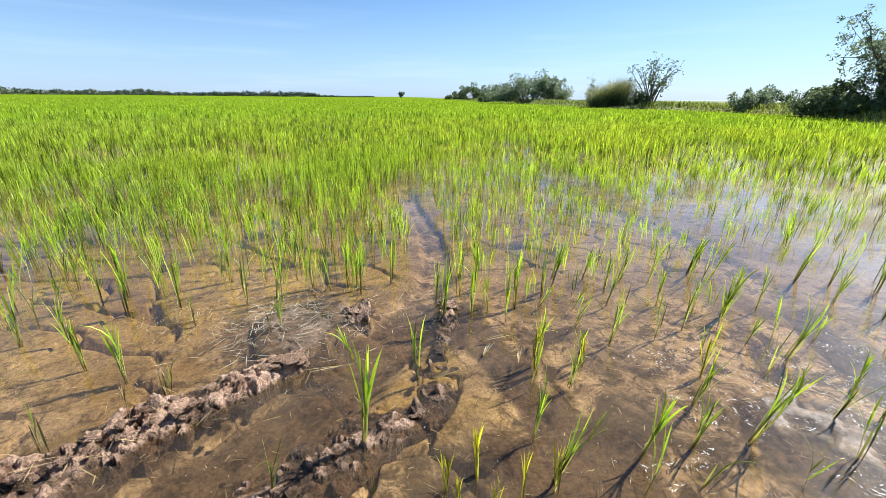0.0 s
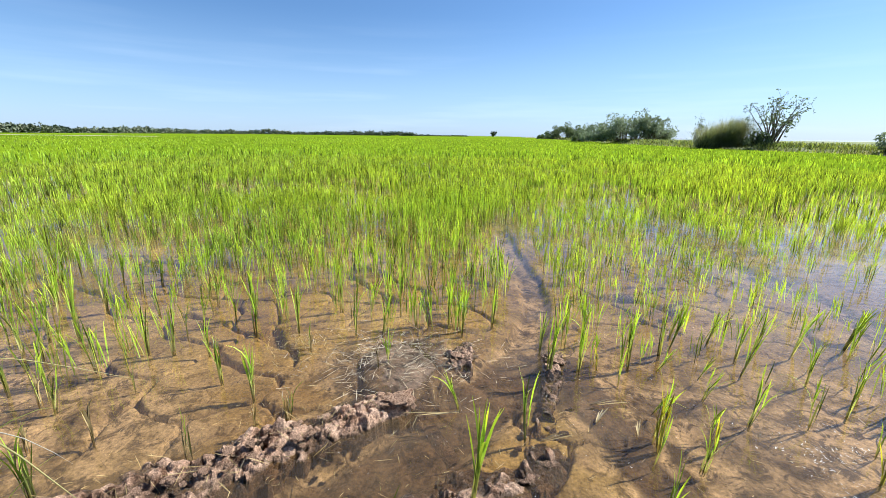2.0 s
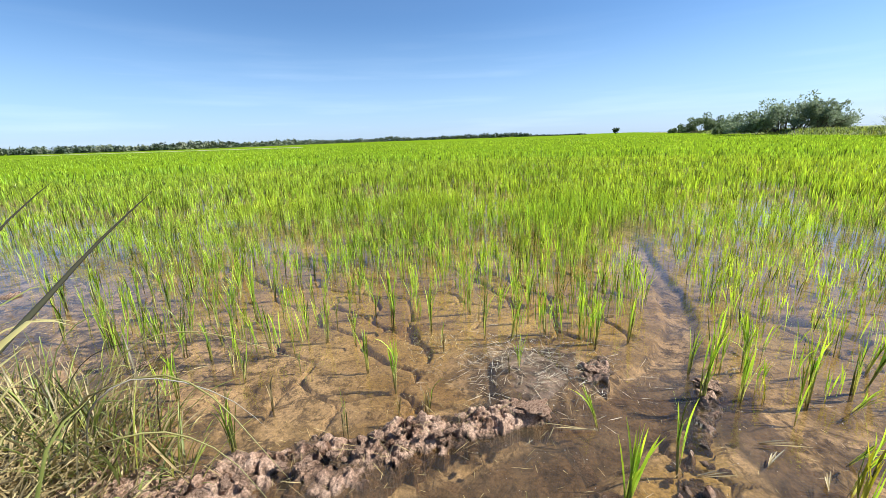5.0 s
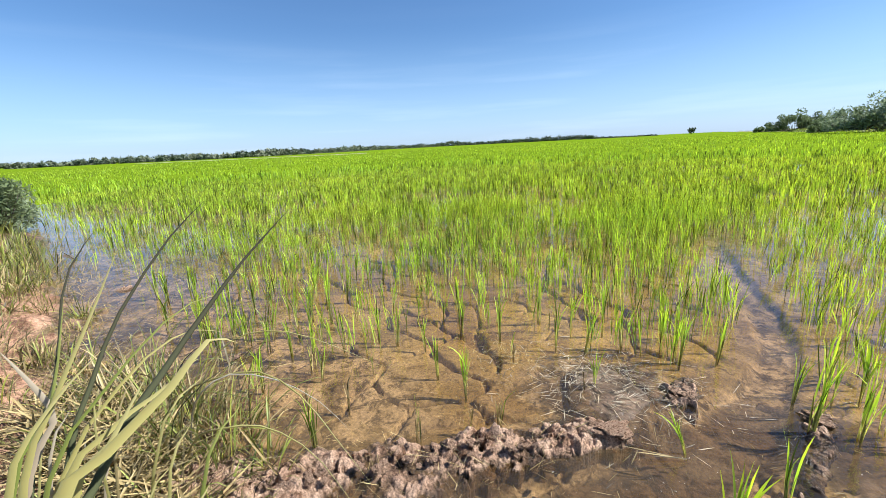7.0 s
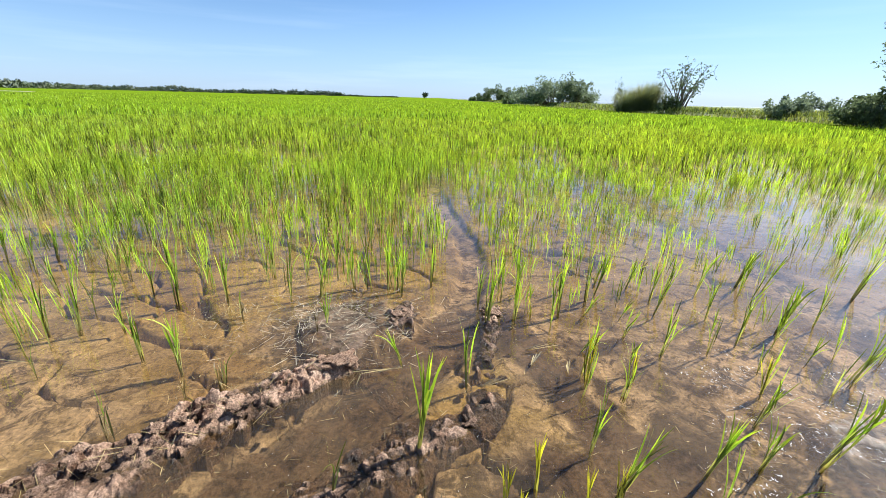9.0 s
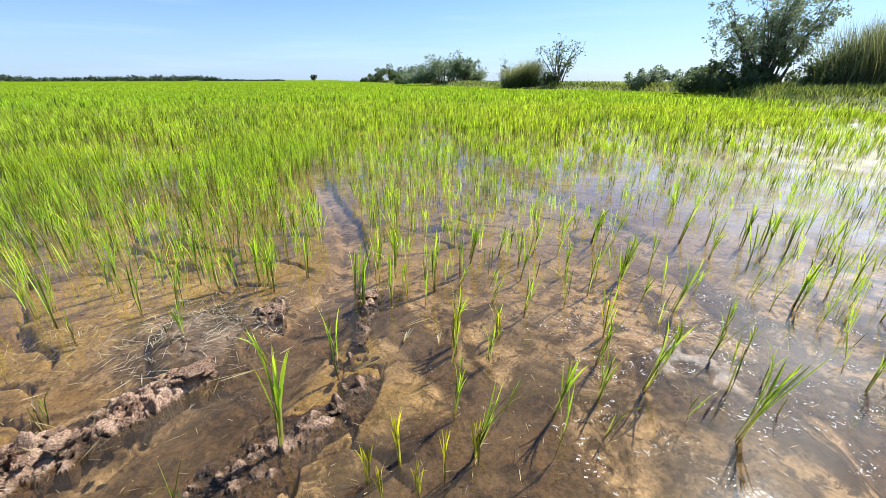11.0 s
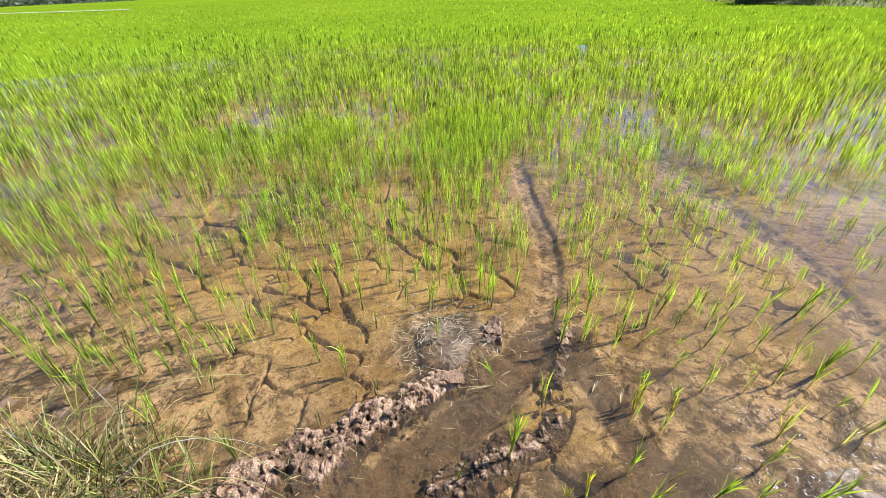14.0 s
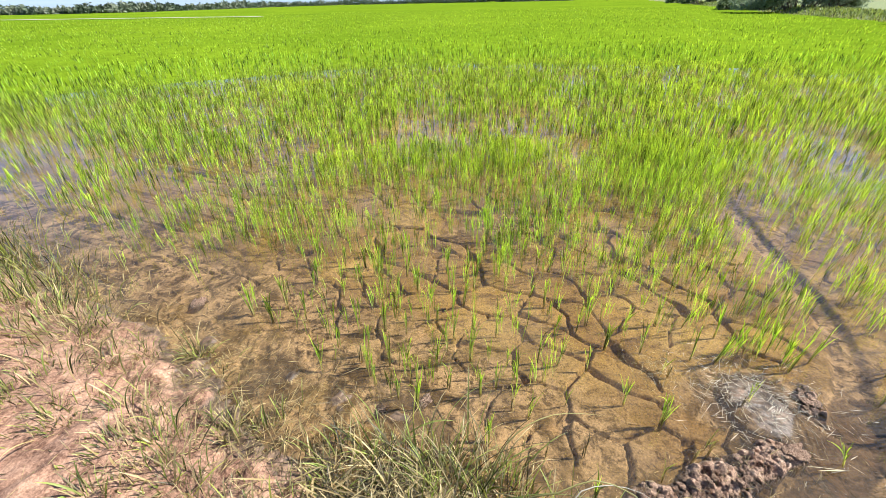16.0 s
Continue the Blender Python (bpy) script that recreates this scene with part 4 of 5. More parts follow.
def grass_tuft(x, y, n, ln, radius, seed, label, dry=0.35, bend=1.3):
    g = np.random.default_rng(seed)
    root = new("grass_tuft")
    z = ground_z(x, y)
    root.matrix_basis = Matrix.Translation((x, y, z))
    for name, mat, k in (("green_foliage", GRASS, int(n * (1 - dry))), ("dry_foliage", DRY, int(n * dry))):
        base = np.stack([g.normal(0, radius * 1.4, k), g.normal(0, radius, k), np.full(k, -0.01)], -1)
        out = np.arctan2(base[:, 1], base[:, 0]) + g.normal(0, 0.8, k)
        v, q, u = blades(g, base, ln * (0.25 + 0.9 * g.uniform(0, 1, k) ** 2.2), out, g.uniform(0.05, 0.9, k), bend * g.uniform(0.1, 1.3, k), 0.004 + 0.008 * g.uniform(0, 1, k) ** 2, 6, fold=True)
        v[:, 2] = np.maximum(v[:, 2], -0.02)
        tagged(part(name, mesh_from(name, v, q, mat, u), root), kind="stuff")
    tagged(root, label, "grass tuft", "grass tufts on the bund")


for x, y, n, ln, seed in ((-2.62, 0.62, 240, 0.50, 41), (-2.30, 0.66, 170, 0.46, 42), (-2.98, 0.60, 170, 0.44, 43), (-3.25, 0.46, 110, 0.34, 54), (-2.08, 0.50, 90, 0.34, 55), (-2.75, 0.36, 160, 0.38, 56), (-2.45, 0.30, 130, 0.36, 57)):
    grass_tuft(x, y, int(n * 1.5), ln, 0.12, seed, "sprawling tuft of long grey-green grass and dry stalks on the bund", 0.45, 1.6)
grass_tuft(-1.97, 0.74, 26, 0.46, 0.025, 44, "small upright tuft of green grass beside the mud ridge", 0.1, 0.5)
grass_tuft(-4.43, 0.10, 200, 0.30, 0.10, 45, "yellowish tuft of half-dry grass on pink earth", 0.6)
grass_tuft(-4.1, -0.05, 160, 0.28, 0.10, 46, "half-dry tuft of grass on the bund", 0.6)
grass_tuft(-6.2, 0.45, 300, 0.32, 0.25, 47, "patch of green and dry grass on the bund", 0.4)
grass_tuft(-6.9, 0.60, 300, 0.35, 0.3, 48, "patch of green and dry grass on the bund", 0.4)
grass_tuft(-5.6, 0.05, 240, 0.25, 0.25, 49, "patch of low green and dry grass", 0.5)
grass_tuft(-7.8, 0.75, 320, 0.4, 0.35, 50, "patch of green grass on the bund", 0.3)
grass_tuft(-9.0, 0.9, 320, 0.45, 0.4, 51, "patch of green grass on the bund", 0.3)
grass_tuft(-3.5, 0.0, 200, 0.26, 0.2, 52, "low dry grass on the bund", 0.7)
grass_tuft(-1.95, 0.30, 240, 0.30, 0.16, 53, "low dry grass beside the rut", 0.7)


for k in range(34):
    x = -pr.uniform(3.0, 9.5)
    grass_tuft(x, shore_y(x) - pr.uniform(0.0, 1.1), pr.randrange(40, 110), pr.uniform(0.14, 0.30), pr.uniform(0.04, 0.10), 200 + k, pr.choice(("small tuft of half-dry grass on the bund", "low tuft of green and straw-coloured grass on the bund")), pr.uniform(0.3, 0.7), 1.5)


def stalk(root, name, pts, width, mat, flat=True, label=""):
    """A stalk or leaf through a few points, thin at its tip."""
    p = np.array(pts, float)
    t = np.linspace(0, len(p) - 1, 13)
    i = np.minimum(t.astype(int), len(p) - 2)
    w = (t - i)[:, None]
    a, b = p[np.maximum(i - 1, 0)], p[i]
    c, d = p[i + 1], p[np.minimum(i + 2, len(p) - 1)]
    mid = 0.5 * ((2 * b) + (c - a) * w + (2 * a - 5 * b + 4 * c - d) * w ** 2 + (3 * b - a - 3 * c + d) * w ** 3)
    s = np.linspace(0, 1, 13)
    half = width * 0.5 * np.minimum(1, (1.03 - s ** 2.5))
    k = 3 if flat else 6
    way = np.gradient(mid, axis=0)
    way /= np.linalg.norm(way, axis=1)[:, None]
    side = np.cross(way, (0.3, -0.5, 0.8))
    side /= np.linalg.norm(side, axis=1)[:, None]
    other = np.cross(way, side)
    if flat:
        rows = [mid - side * half[:, None], mid - other * half[:, None] * 0.35, mid + side * half[:, None]]
    else:
        rows = [mid + half[:, None] * (side * math.cos(q) + other * math.sin(q)) for q in np.linspace(0, 2 * math.pi, 7)[:-1]]
    v = np.stack(rows, 1).reshape(-1, 3)
    u = np.repeat(np.stack([np.full(13, 0.5), s], -1)[:, None, :], k, 1).reshape(-1, 2)
    quads = [[r * k + c_, r * k + (c_ + 1) % k, (r + 1) * k + (c_ + 1) % k, (r + 1) * k + c_] for r in range(12) for c_ in range(k if not flat else k - 1)]
    return part(name, mesh_from(name, v, quads, mat, u), root, label)


arch = new("arching_grass")
arch.matrix_basis = Matrix.Translation((-2.35, 0.55, ground_z(-2.35, 0.55)))
stalk(arch, "stem", [(0.0, 0.0, 0.0), (0.12, 0.02, 0.36), (0.31, 0.08, 0.49), (0.46, 0.20, 0.51), (0.65, 0.25, 0.44), (0.82, 0.27, 0.30), (1.0, 0.27, 0.18)], 0.009, PALE_GRASS, False)
stalk(arch, "stem", [(0.05, 0.02, 0.0), (0.18, 0.02, 0.30), (0.35, 0.02, 0.48), (0.41, 0.11, 0.53), (0.54, 0.22, 0.49), (0.70, 0.30, 0.40), (0.83, 0.33, 0.30)], 0.007, PALE_STRAW, False)
stalk(arch, "stem", [(0.1, -0.05, 0.0), (0.35, -0.04, 0.30), (0.58, -0.03, 0.44), (0.65, 0.09, 0.40), (0.82, 0.17, 0.30), (1.03, 0.19, 0.12)], 0.008, PALE_GRASS, False)
stalk(arch, "stem", [(-0.1, 0.05, 0.0), (0.0, 0.25, 0.45), (0.20, 0.50, 0.50), (0.50, 0.85, 0.22)], 0.008, PALE_GRASS, False)
stalk(arch, "stem", [(0.0, -0.05, 0.0), (0.15, -0.04, 0.30), (0.34, 0.0, 0.49), (0.40, 0.11, 0.56), (0.51, 0.26, 0.61)], 0.004, SPIKE, False, "thin dark grass stem")
stalk(arch, "stem", [(-0.2, 0.0, 0.0), (-0.1, 0.10, 0.40), (0.10, 0.22, 0.55), (0.42, 0.40, 0.52)], 0.004, SPIKE, False, "thin dark grass stem")
stalk(arch, "stem", [(-0.3, 0.0, 0.0), (-0.35, 0.15, 0.45), (-0.30, 0.35, 0.58), (-0.15, 0.65, 0.50)], 0.005, GRASS, False)
stalk(arch, "stem", [(-0.15, -0.1, 0.0), (0.05, 0.0, 0.32), (0.25, 0.10, 0.40), (0.55, 0.22, 0.36)], 0.006, GRASS, False)
tagged(arch, "long dry grass stems arching from the bund over the water", "grass stems")
tall = new("tall_grass")
tall.matrix_basis = Matrix.Translation((-0.69, 0.0, -0.03))
spike_label = "dark seed spike on a leaning stalk"
stalk(tall, "seed_stalk", [(0.024, 0.000, 0.000), (-0.064, 0.014, 0.949), (-0.119, 0.058, 1.081), (-0.169, 0.141, 1.136), (-0.202, 0.212, 1.180), (-0.213, 0.278, 1.230), (-0.207, 0.350, 1.285)], 0.0087, SPIKE, False, spike_label)
stalk(tall, "seed_stalk", [(-0.030, 0.000, 0.000), (-0.136, 0.025, 0.933), (-0.196, 0.053, 1.065), (-0.251, 0.097, 1.120), (-0.301, 0.152, 1.180), (-0.328, 0.234, 1.257), (-0.328, 0.289, 1.301)], 0.0062, SPIKE, False, spike_label)
stalk(tall, "seed_stalk", [(-0.060, 0.000, 0.000), (-0.163, 0.020, 0.933), (-0.229, 0.031, 1.054), (-0.301, 0.080, 1.131), (-0.356, 0.119, 1.224), (-0.378, 0.168, 1.279)], 0.0050, SPIKE, False, "thin dark seed stalk")
stalk(tall, "leaf", [(0.072, -0.024, 0.000), (0.035, -0.008, 0.960), (-0.004, 0.020, 1.142), (-0.031, 0.058, 1.158), (-0.053, 0.113, 1.175), (-0.070, 0.157, 1.197), (-0.075, 0.185, 1.180)], 0.0136, PALE_GRASS, True, "broad pale yellow-green leaf, bent at its tip")
stalk(tall, "leaf", [(0.000, -0.012, 0.000), (-0.081, 0.003, 0.949), (-0.147, 0.020, 1.092), (-0.191, 0.058, 1.142), (-0.235, 0.113, 1.208), (-0.257, 0.152, 1.263)], 0.0087, PALE_GRASS)
stalk(tall, "leaf", [(0.048, -0.012, 0.000), (0.002, 0.003, 0.960), (-0.042, 0.036, 1.125), (-0.064, 0.069, 1.147), (-0.092, 0.108, 1.175)], 0.0099, PALE_GRASS)
stalk(tall, "leaf", [(0.030, 0.000, 0.000), (-0.031, 0.014, 0.949), (-0.092, 0.036, 1.103), (-0.114, 0.080, 1.131), (-0.125, 0.130, 1.142), (-0.125, 0.163, 1.158)], 0.0093, PALE_GRASS)
stalk(tall, "leaf", [(-0.024, -0.012, 0.000), (-0.108, 0.003, 0.933), (-0.174, 0.025, 1.081), (-0.218, 0.058, 1.114), (-0.251, 0.053, 1.147), (-0.279, 0.042, 1.180)], 0.0099, OLD_STRAW, True, "withered brown leaf")
stalk(tall, "leaf", [(-0.012, -0.018, 0.000), (-0.086, 0.003, 0.933), (-0.152, 0.014, 1.092), (-0.196, 0.058, 1.142), (-0.257, 0.097, 1.224)], 0.0068, GRASS)
stalk(tall, "leaf", [(0.012, 0.000, 0.000), (-0.064, 0.014, 0.949), (-0.119, 0.031, 1.098), (-0.180, 0.097, 1.142), (-0.218, 0.190, 1.186), (-0.224, 0.262, 1.186)], 0.0056, GRASS)
stalk(tall, "leaf", [(0.000, 0.000, 0.000), (-0.075, 0.014, 0.933), (-0.141, 0.036, 1.076), (-0.207, 0.119, 1.131), (-0.240, 0.196, 1.147), (-0.246, 0.245, 1.125)], 0.0062, PALE_GRASS)
stalk(tall, "leaf", [(0.012, -0.030, 0.000), (-0.053, -0.013, 0.949), (-0.103, 0.009, 1.114), (-0.141, 0.047, 1.158), (-0.185, 0.102, 1.180)], 0.0087, PALE_GRASS)
for k in range(34):
    fx, fy = pr.uniform(-0.10, 0.03), pr.uniform(-0.06, 0.04)
    tx, ty, tz = fx - pr.uniform(0.03, 0.24), fy + pr.uniform(0.01, 0.19), pr.uniform(0.90, 1.14)
    stalk(tall, "leaf", [(fx, fy, 0.0), (fx * 0.75 + tx * 0.25, fy * 0.85 + ty * 0.15, tz * 0.55), (fx * 0.3 + tx * 0.7, fy * 0.4 + ty * 0.6, tz * 0.94), (tx, ty, tz)], pr.uniform(0.004, 0.008), (DRY, PALE_GRASS, OLD_STRAW, PALE_GRASS, GRASS)[k % 5])
tagged(tall, "tall coarse green grass with dark seed spikes at the camera side of the bund", "tall grass")


# ---- trees and bushes ----
def leaf_cloud(g, centres, radii, per, size):
    """Small leaf cards in clumps: verts, quads."""
    n = len(centres) * per
    c = np.repeat(centres, per, 0)
    r = np.repeat(radii, per)[:, None]
    d = g.normal(0, 1, (n, 3))
    d /= np.linalg.norm(d, axis=1)[:, None]
    pos = c + d * r * g.uniform(0.2, 1.0, (n, 1)) ** 0.6
    a, b = g.normal(0, 1, (n, 3)), g.normal(0, 1, (n, 3))
    a /= np.linalg.norm(a, axis=1)[:, None]
    b -= a * (a * b).sum(1)[:, None]
    b /= np.linalg.norm(b, axis=1)[:, None]
    s = size * g.uniform(0.5, 1.3, (n, 1))
    a, b = a * s, b * s * 0.45
    v = np.stack([pos - a, pos + b, pos + a, pos - b], 1).reshape(-1, 3)
    return v, np.arange(n * 4).reshape(n, 4)


def limb_mesh(g, segs):
    """Tapering limbs: rows of start, end, thickness at both."""
    vs, qs = [], []
    for a, b, ra, rb in segs:
        a, b = Vector(a), Vector(b)
        way = (b - a).normalized()
        s1 = way.orthogonal().normalized()
        s2 = way.cross(s1)
        off = len(vs)
        for p, r in ((a, ra), (b, rb)):
            for k in range(6):
                q = k * math.pi / 3
                vs.append(tuple(p + r * (s1 * math.cos(q) + s2 * math.sin(q))))
        qs += [[off + k, off + (k + 1) % 6, off + 6 + (k + 1) % 6, off + 6 + k] for k in range(6)]
    return np.array(vs), np.array(qs)


def tree(name, x, y, wide, high, seed, mat, label, leaves=9000, limbs=16, size=0.12, fan=0.6, clump=0.09, low=0.25, category="tree"):
    """A trunk that forks into limbs and twigs, with leaves in clumps along them."""
    g = np.random.default_rng(seed)
    root = new(name)
    root.matrix_basis = Matrix.Translation((x, y, ground_z(x, y) - 0.05))
    segs, ends, rad = [], [], []
    for k in range(limbs):
        az = g.uniform(0, 2 * math.pi)
        reach, top = wide * 0.5 * g.uniform(0.25, 1.0), high * g.uniform(0.55, 1.0)
        top *= 1 - 0.45 * (reach / (wide * 0.5)) ** 2 * (1 - fan)
        p0 = Vector((g.normal(0, wide * 0.04), g.normal(0, wide * 0.04), 0))
        tip = Vector((math.cos(az) * reach, math.sin(az) * reach, top))
        prev = p0
        for i in range(1, 6):
            t = i / 5
            p = p0.lerp(tip, t) + Vector((0, 0, high * 0.10 * math.sin(t * math.pi))) + Vector(g.normal(0, 0.02, 3)) * high * t
            th = high * 0.012
            segs.append((prev, p, th * (1.15 - t + 0.2), th * (1.15 - t)))
            if t > low:
                for _ in range(4):
                    q = p + Vector(g.normal(0, 1, 3)) * high * 0.075
                    segs.append((p, q, th * 0.22, th * 0.1))
                    ends.append(tuple(q)), rad.append(high * clump * g.uniform(0.6, 1.3))
            prev = p
    v, q = limb_mesh(g, segs)
    part("trunk", mesh_from("trunk", v, q, BARK), root)
    v, q = leaf_cloud(g, np.array(ends), np.array(rad), max(4, leaves // len(ends)), size)
    part("crown", mesh_from("crown", v, q, mat), root)
    return tagged(root, label, category, "trees and bushes on the dike")


def bush(name, x, y, wide, deep, high, seed, mat, label, leaves=7000, size=0.12, humps=40):
    """A dense bush down to the ground, lumpy in outline, with stems inside."""
    g = np.random.default_rng(seed)
    root = new(name)
    root.matrix_basis = Matrix.Translation((x, y, ground_z(x, y) - 0.05))
    u = g.uniform(-1, 1, humps)
    w = g.uniform(-1, 1, humps)
    top = high * (1 - 0.65 * u ** 2) * g.uniform(0.55, 1.0, humps)
    zc = top * g.uniform(0.15, 0.9, humps)
    cen = np.stack([u * wide / 2, w * deep / 2, zc], -1)
    v, q = leaf_cloud(g, cen, high * g.uniform(0.12, 0.26, humps), leaves // humps, size)
    v[:, 2] = np.maximum(v[:, 2], 0.0)
    part("crown", mesh_from("crown", v, q, mat), root)
    v, q = limb_mesh(g, [((c[0] * 0.6, c[1] * 0.6, 0), tuple(c), high * 0.012, high * 0.004) for c in cen])
    tagged(part("branchwork", mesh_from("branchwork", v, q, BARK), root), kind="stuff")
    return tagged(root, label, "bush", "trees and bushes on the dike")


def reed_clump(name, x, y, wide, high, n, seed, mat, label, lean=0.25, az=0.0, bow=1.0):
    g = np.random.default_rng(seed)
    root = new(name)
    root.matrix_basis = Matrix.Translation((x, y, ground_z(x, y) - 0.05))
    base = np.stack([g.normal(0, wide * 0.22, n), g.normal(0, wide * 0.22, n), np.zeros(n)], -1)
    out = np.arctan2(base[:, 1], base[:, 0]) * 0.6 + g.normal(az, 0.9, n)
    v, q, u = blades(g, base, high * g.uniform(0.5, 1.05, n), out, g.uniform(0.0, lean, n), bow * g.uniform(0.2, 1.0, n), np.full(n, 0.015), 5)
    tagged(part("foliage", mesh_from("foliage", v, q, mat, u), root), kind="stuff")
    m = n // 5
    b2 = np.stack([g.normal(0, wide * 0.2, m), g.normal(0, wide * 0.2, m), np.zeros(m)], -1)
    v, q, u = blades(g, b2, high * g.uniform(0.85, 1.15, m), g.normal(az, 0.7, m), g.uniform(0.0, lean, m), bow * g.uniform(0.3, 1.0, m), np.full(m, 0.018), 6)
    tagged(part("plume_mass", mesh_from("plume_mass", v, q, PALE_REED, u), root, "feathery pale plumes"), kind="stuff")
    return tagged(root, label, "reeds", "trees and bushes on the dike")


tree("willow_tree", 24.8, 23.4, 7.0, 5.8, 61, LEAF_LIGHT, "tall feathery grey-green tree with spreading upright limbs on the dike", 15000, 30, 0.085, 1.15, 0.05, 0.3)
bush("dark_bush", 23.1, 25.9, 3.2, 2.6, 2.3, 62, LEAF_DARK, "dark tangled bush at the foot of the tree", 4200, 0.12)
bush("dark_bush", 24.4, 23.4, 5.2, 3.2, 1.9, 63, LEAF_DARK, "dark dense bush under the tree", 6000, 0.12)
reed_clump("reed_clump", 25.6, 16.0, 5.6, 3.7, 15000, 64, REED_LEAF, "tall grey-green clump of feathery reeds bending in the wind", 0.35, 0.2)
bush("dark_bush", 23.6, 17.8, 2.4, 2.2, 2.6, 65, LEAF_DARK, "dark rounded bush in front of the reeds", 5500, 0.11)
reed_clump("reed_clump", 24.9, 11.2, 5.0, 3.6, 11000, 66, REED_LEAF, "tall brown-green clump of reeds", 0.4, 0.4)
bush("low_bush", 25.4, 34.4, 4.6, 2.5, 2.0, 67, LEAF_LIGHT, "low grey-green bush on the dike", 4500, 0.11)
tree("bare_tree", 21.5, 45.0, 5.8, 4.3, 68, LEAF_DARK, "thin dark tree with sparse leaves", 1500, 18, 0.10, 0.85, 0.04, 0.35)
bush("dark_bush", 20.4, 45.5, 2.2, 2.2, 1.8, 69, LEAF_DARK, "dark bush under the sparse tree", 2600, 0.13)
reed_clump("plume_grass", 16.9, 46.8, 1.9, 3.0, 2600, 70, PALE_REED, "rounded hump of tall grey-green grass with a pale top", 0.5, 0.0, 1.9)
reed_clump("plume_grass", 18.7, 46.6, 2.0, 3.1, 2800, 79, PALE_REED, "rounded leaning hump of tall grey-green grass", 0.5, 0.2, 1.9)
bush("big_bush", 15.4, 78.0, 14.0, 7.0, 5.4, 71, LEAF_LIGHT, "broad grey-green bush on the dike", 11000, 0.2, 90)
tree("young_tree", 18.6, 75.0, 6.0, 4.0, 72, LEAF_LIGHT, "leafy young tree beside the broad bush", 5000, 14, 0.16, 0.8)
bush("big_bush", 12.5, 95.0, 9.0, 6.0, 3.6, 73, LEAF_DARK, "low dark bush on the dike", 5000, 0.2, 40)
bush("big_bush", 10.8, 150.0, 13.0, 8.0, 5.6, 74, LEAF_DARK, "rounded dark green bush far along the dike", 7000, 0.28, 50)
bush("big_bush", 6.0, 190.0, 9.0, 6.0, 3.8, 75, LEAF_DARK, "small dark bush far along the dike", 3500, 0.28, 30)
tree("small_tree", 19.2, 58.0, 2.4, 3.2, 76, LEAF_DARK, "small thin shrub on the dike", 600, 6, 0.1)
bush("bund_bush", -13.0, 1.0, 1.6, 1.5, 1.45, 77, LEAF_DARK, "dark green weed bush on the bund", 6000, 0.05)
bush("bund_bush", -13.6, 1.2, 2.4, 1.6, 1.1, 78, LEAF_LIGHT, "green weed bush on the bund", 5000, 0.05)

# grass along the dike
g = np.random.default_rng(81)
n = 52000
t = g.uniform(0, 1, n) ** 1.3 * (len(DIKE_LINE) - 2.2)
i = t.astype(int)
w = (t - i)[:, None]
dl = np.array(DIKE_LINE)
xy = dl[i] * (1 - w) + dl[i + 1] * w + g.uniform(-3.1, 3.1, (n, 2))
z, _ = shape(xy[:, :1].copy(), xy[:, 1:2].copy(), False)
far = np.hypot(xy[:, 0], xy[:, 1])
v, q, u = blades(g, np.concatenate([xy, z], 1), g.uniform(0.15, 0.5, n), g.uniform(0, 6.28, n), g.uniform(0, 0.7, n), g.uniform(0.1, 1.2, n), np.clip(far * 0.0011, 0.015, 0.10), 3)
tagged(new("dike_grass", mesh_from("dike_grass", v, q, TURF_LEAF, u)), "rough green grass growing along the dike", "grass", kind="stuff")

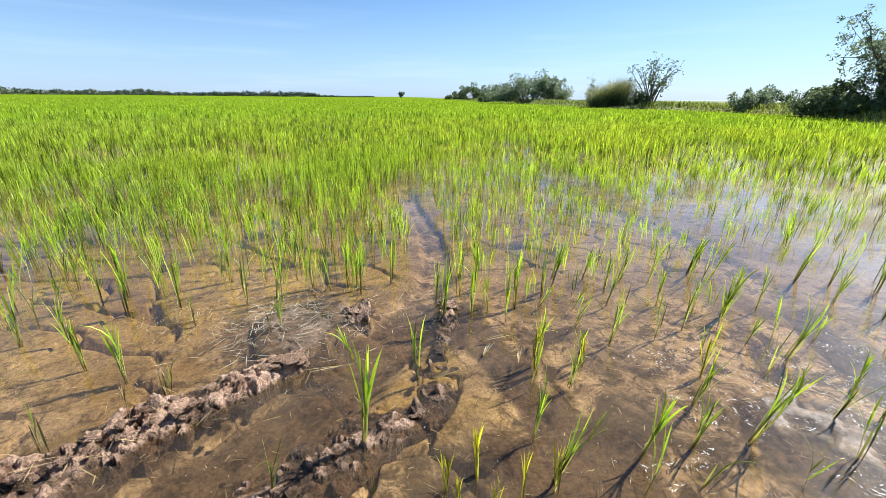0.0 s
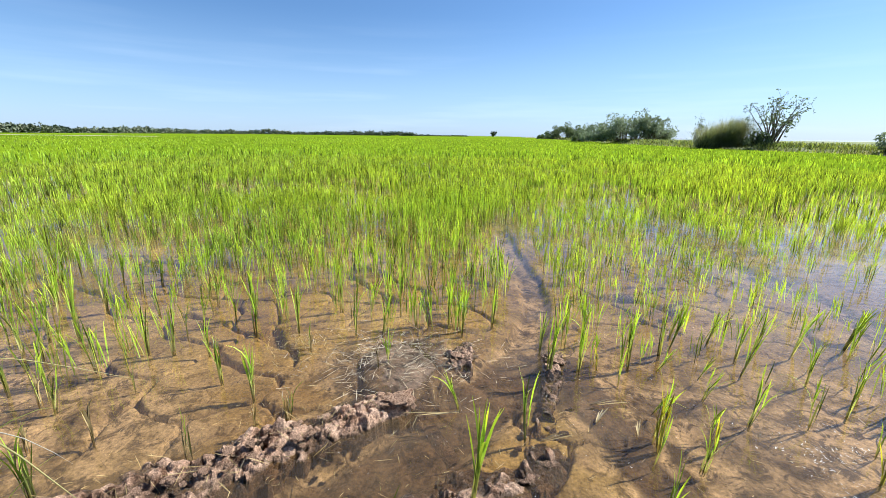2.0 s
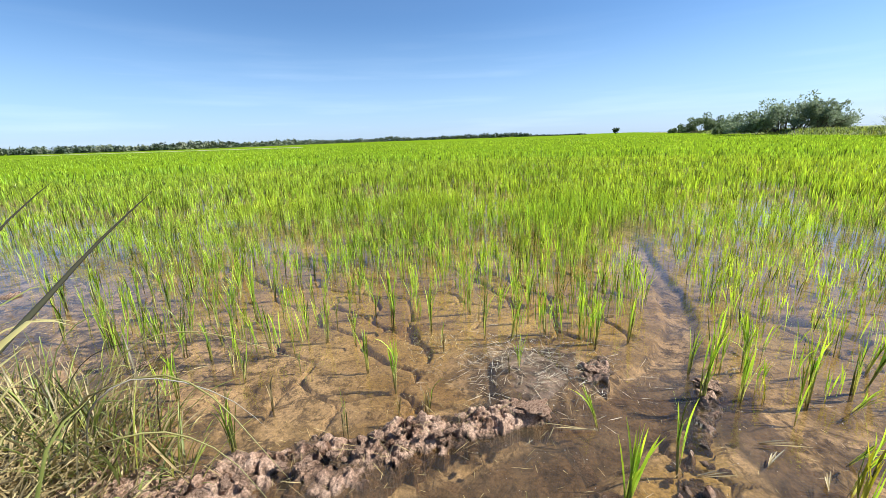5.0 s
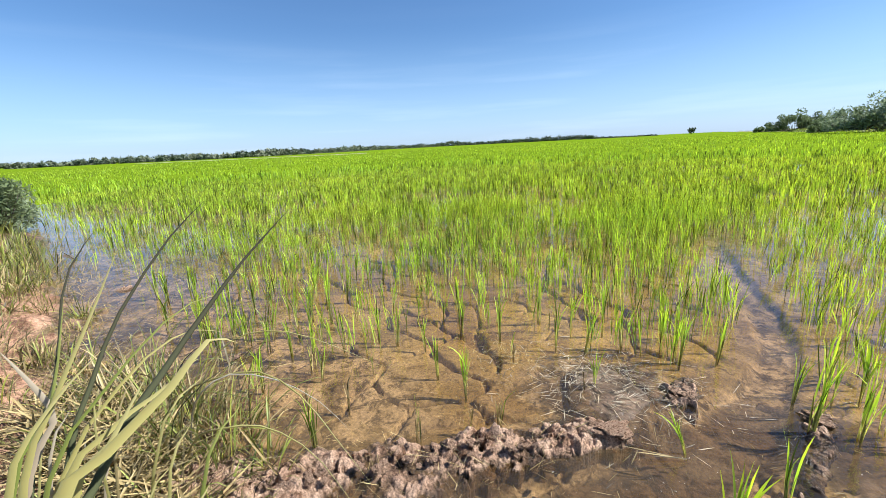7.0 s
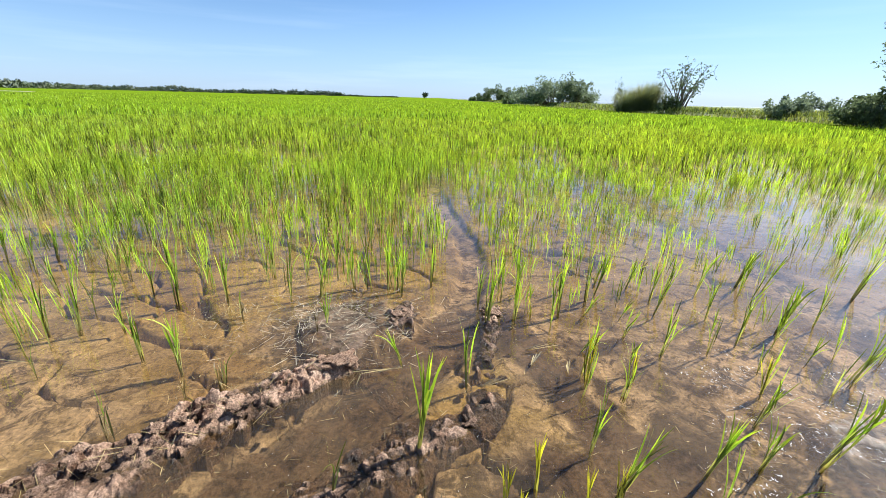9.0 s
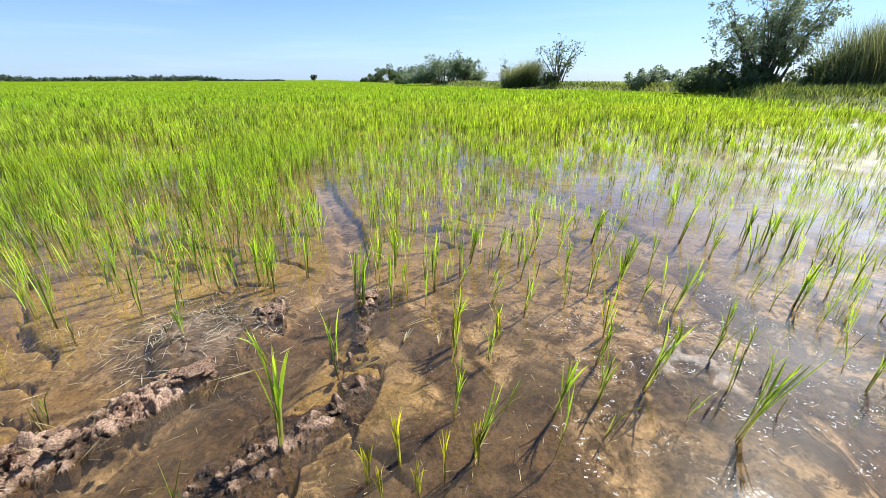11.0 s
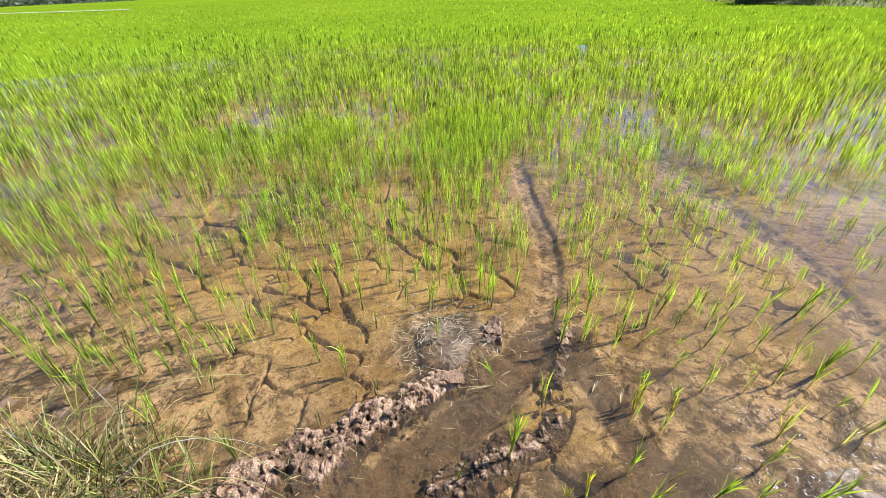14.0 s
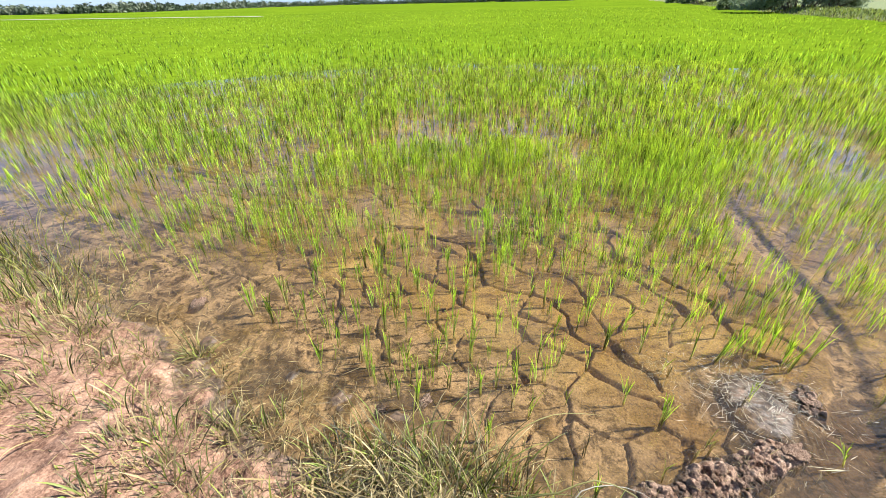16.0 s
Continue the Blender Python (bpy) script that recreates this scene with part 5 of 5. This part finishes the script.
# tall turf on the bund running off to the side
n = 9000
x = -g.uniform(7, 45, n)
xy = np.stack([x, shore_y(x) - g.uniform(-0.1, 3.0, n)], -1)
z, _ = shape(xy[:, :1].copy(), xy[:, 1:2].copy(), False)
v, q, u = blades(g, np.concatenate([xy, z], 1), g.uniform(0.12, 0.5, n), g.uniform(0, 6.28, n), g.uniform(0, 0.5, n), g.uniform(0.2, 1.2, n), np.clip(-x * 0.0012, 0.006, 0.05), 4)
tagged(new("bund_turf", mesh_from("bund_turf", v, q, GRASS, u)), "green weeds and grass covering the bund", "grass", kind="stuff")

# distant line of trees at the field's end
g = np.random.default_rng(91)
cen, rad = [], []
for az in np.arange(-98, -9, 0.16):
    dist = 300 + 60 * math.sin(az * 0.13) + max(0, az + 50) * 6
    h = (3.0 + 2.2 * float(fnoise(np.array([az]), np.array([0.0]), 0.22, 5)[0]) + 2.6 * max(0.0, float(fnoise(np.array([az]), np.array([3.0]), 0.9, 6)[0]))) * (0.35 if az > -16 else 1.0)
    for _ in range(4):
        a = radians(az + g.uniform(-0.1, 0.1))
        cen.append((dist * math.sin(a), dist * math.cos(a) + g.uniform(-4, 4), max(0.3, h * g.uniform(0.1, 0.85))))
        rad.append(g.uniform(0.9, 1.8) * (0.5 if az > -16 else 1))
v, q = leaf_cloud(g, np.array(cen), np.array(rad), 22, 0.8)
v[:, 2] = np.maximum(v[:, 2], 0)
tagged(new("far_tree_line", mesh_from("far_tree_line", v, q, FAR_LEAF)), "long low line of trees and scrub on the horizon", "trees", kind="stuff")
tree("lone_tree", -38.0, 400.0, 6.0, 6.0, 92, FAR_LEAF, "tiny lone tree on the horizon", 500, 8, 0.6)

# pale dry strip at the far edge
sx = np.linspace(-150, -70, 40)
v = np.concatenate([np.stack([sx, 56.2 + (sx + 110) * 0.25, np.full(40, 0.45)], -1), np.stack([sx, 57.5 + (sx + 110) * 0.25, np.full(40, 0.50)], -1)])
q = np.array([[k, k + 1, k + 41, k + 40] for k in range(39)])
tagged(new("pale_track", mesh_from("pale_track", v, q, PALE_EARTH)), "pale dry earth bank across the distant field", "earth bank", kind="structure")
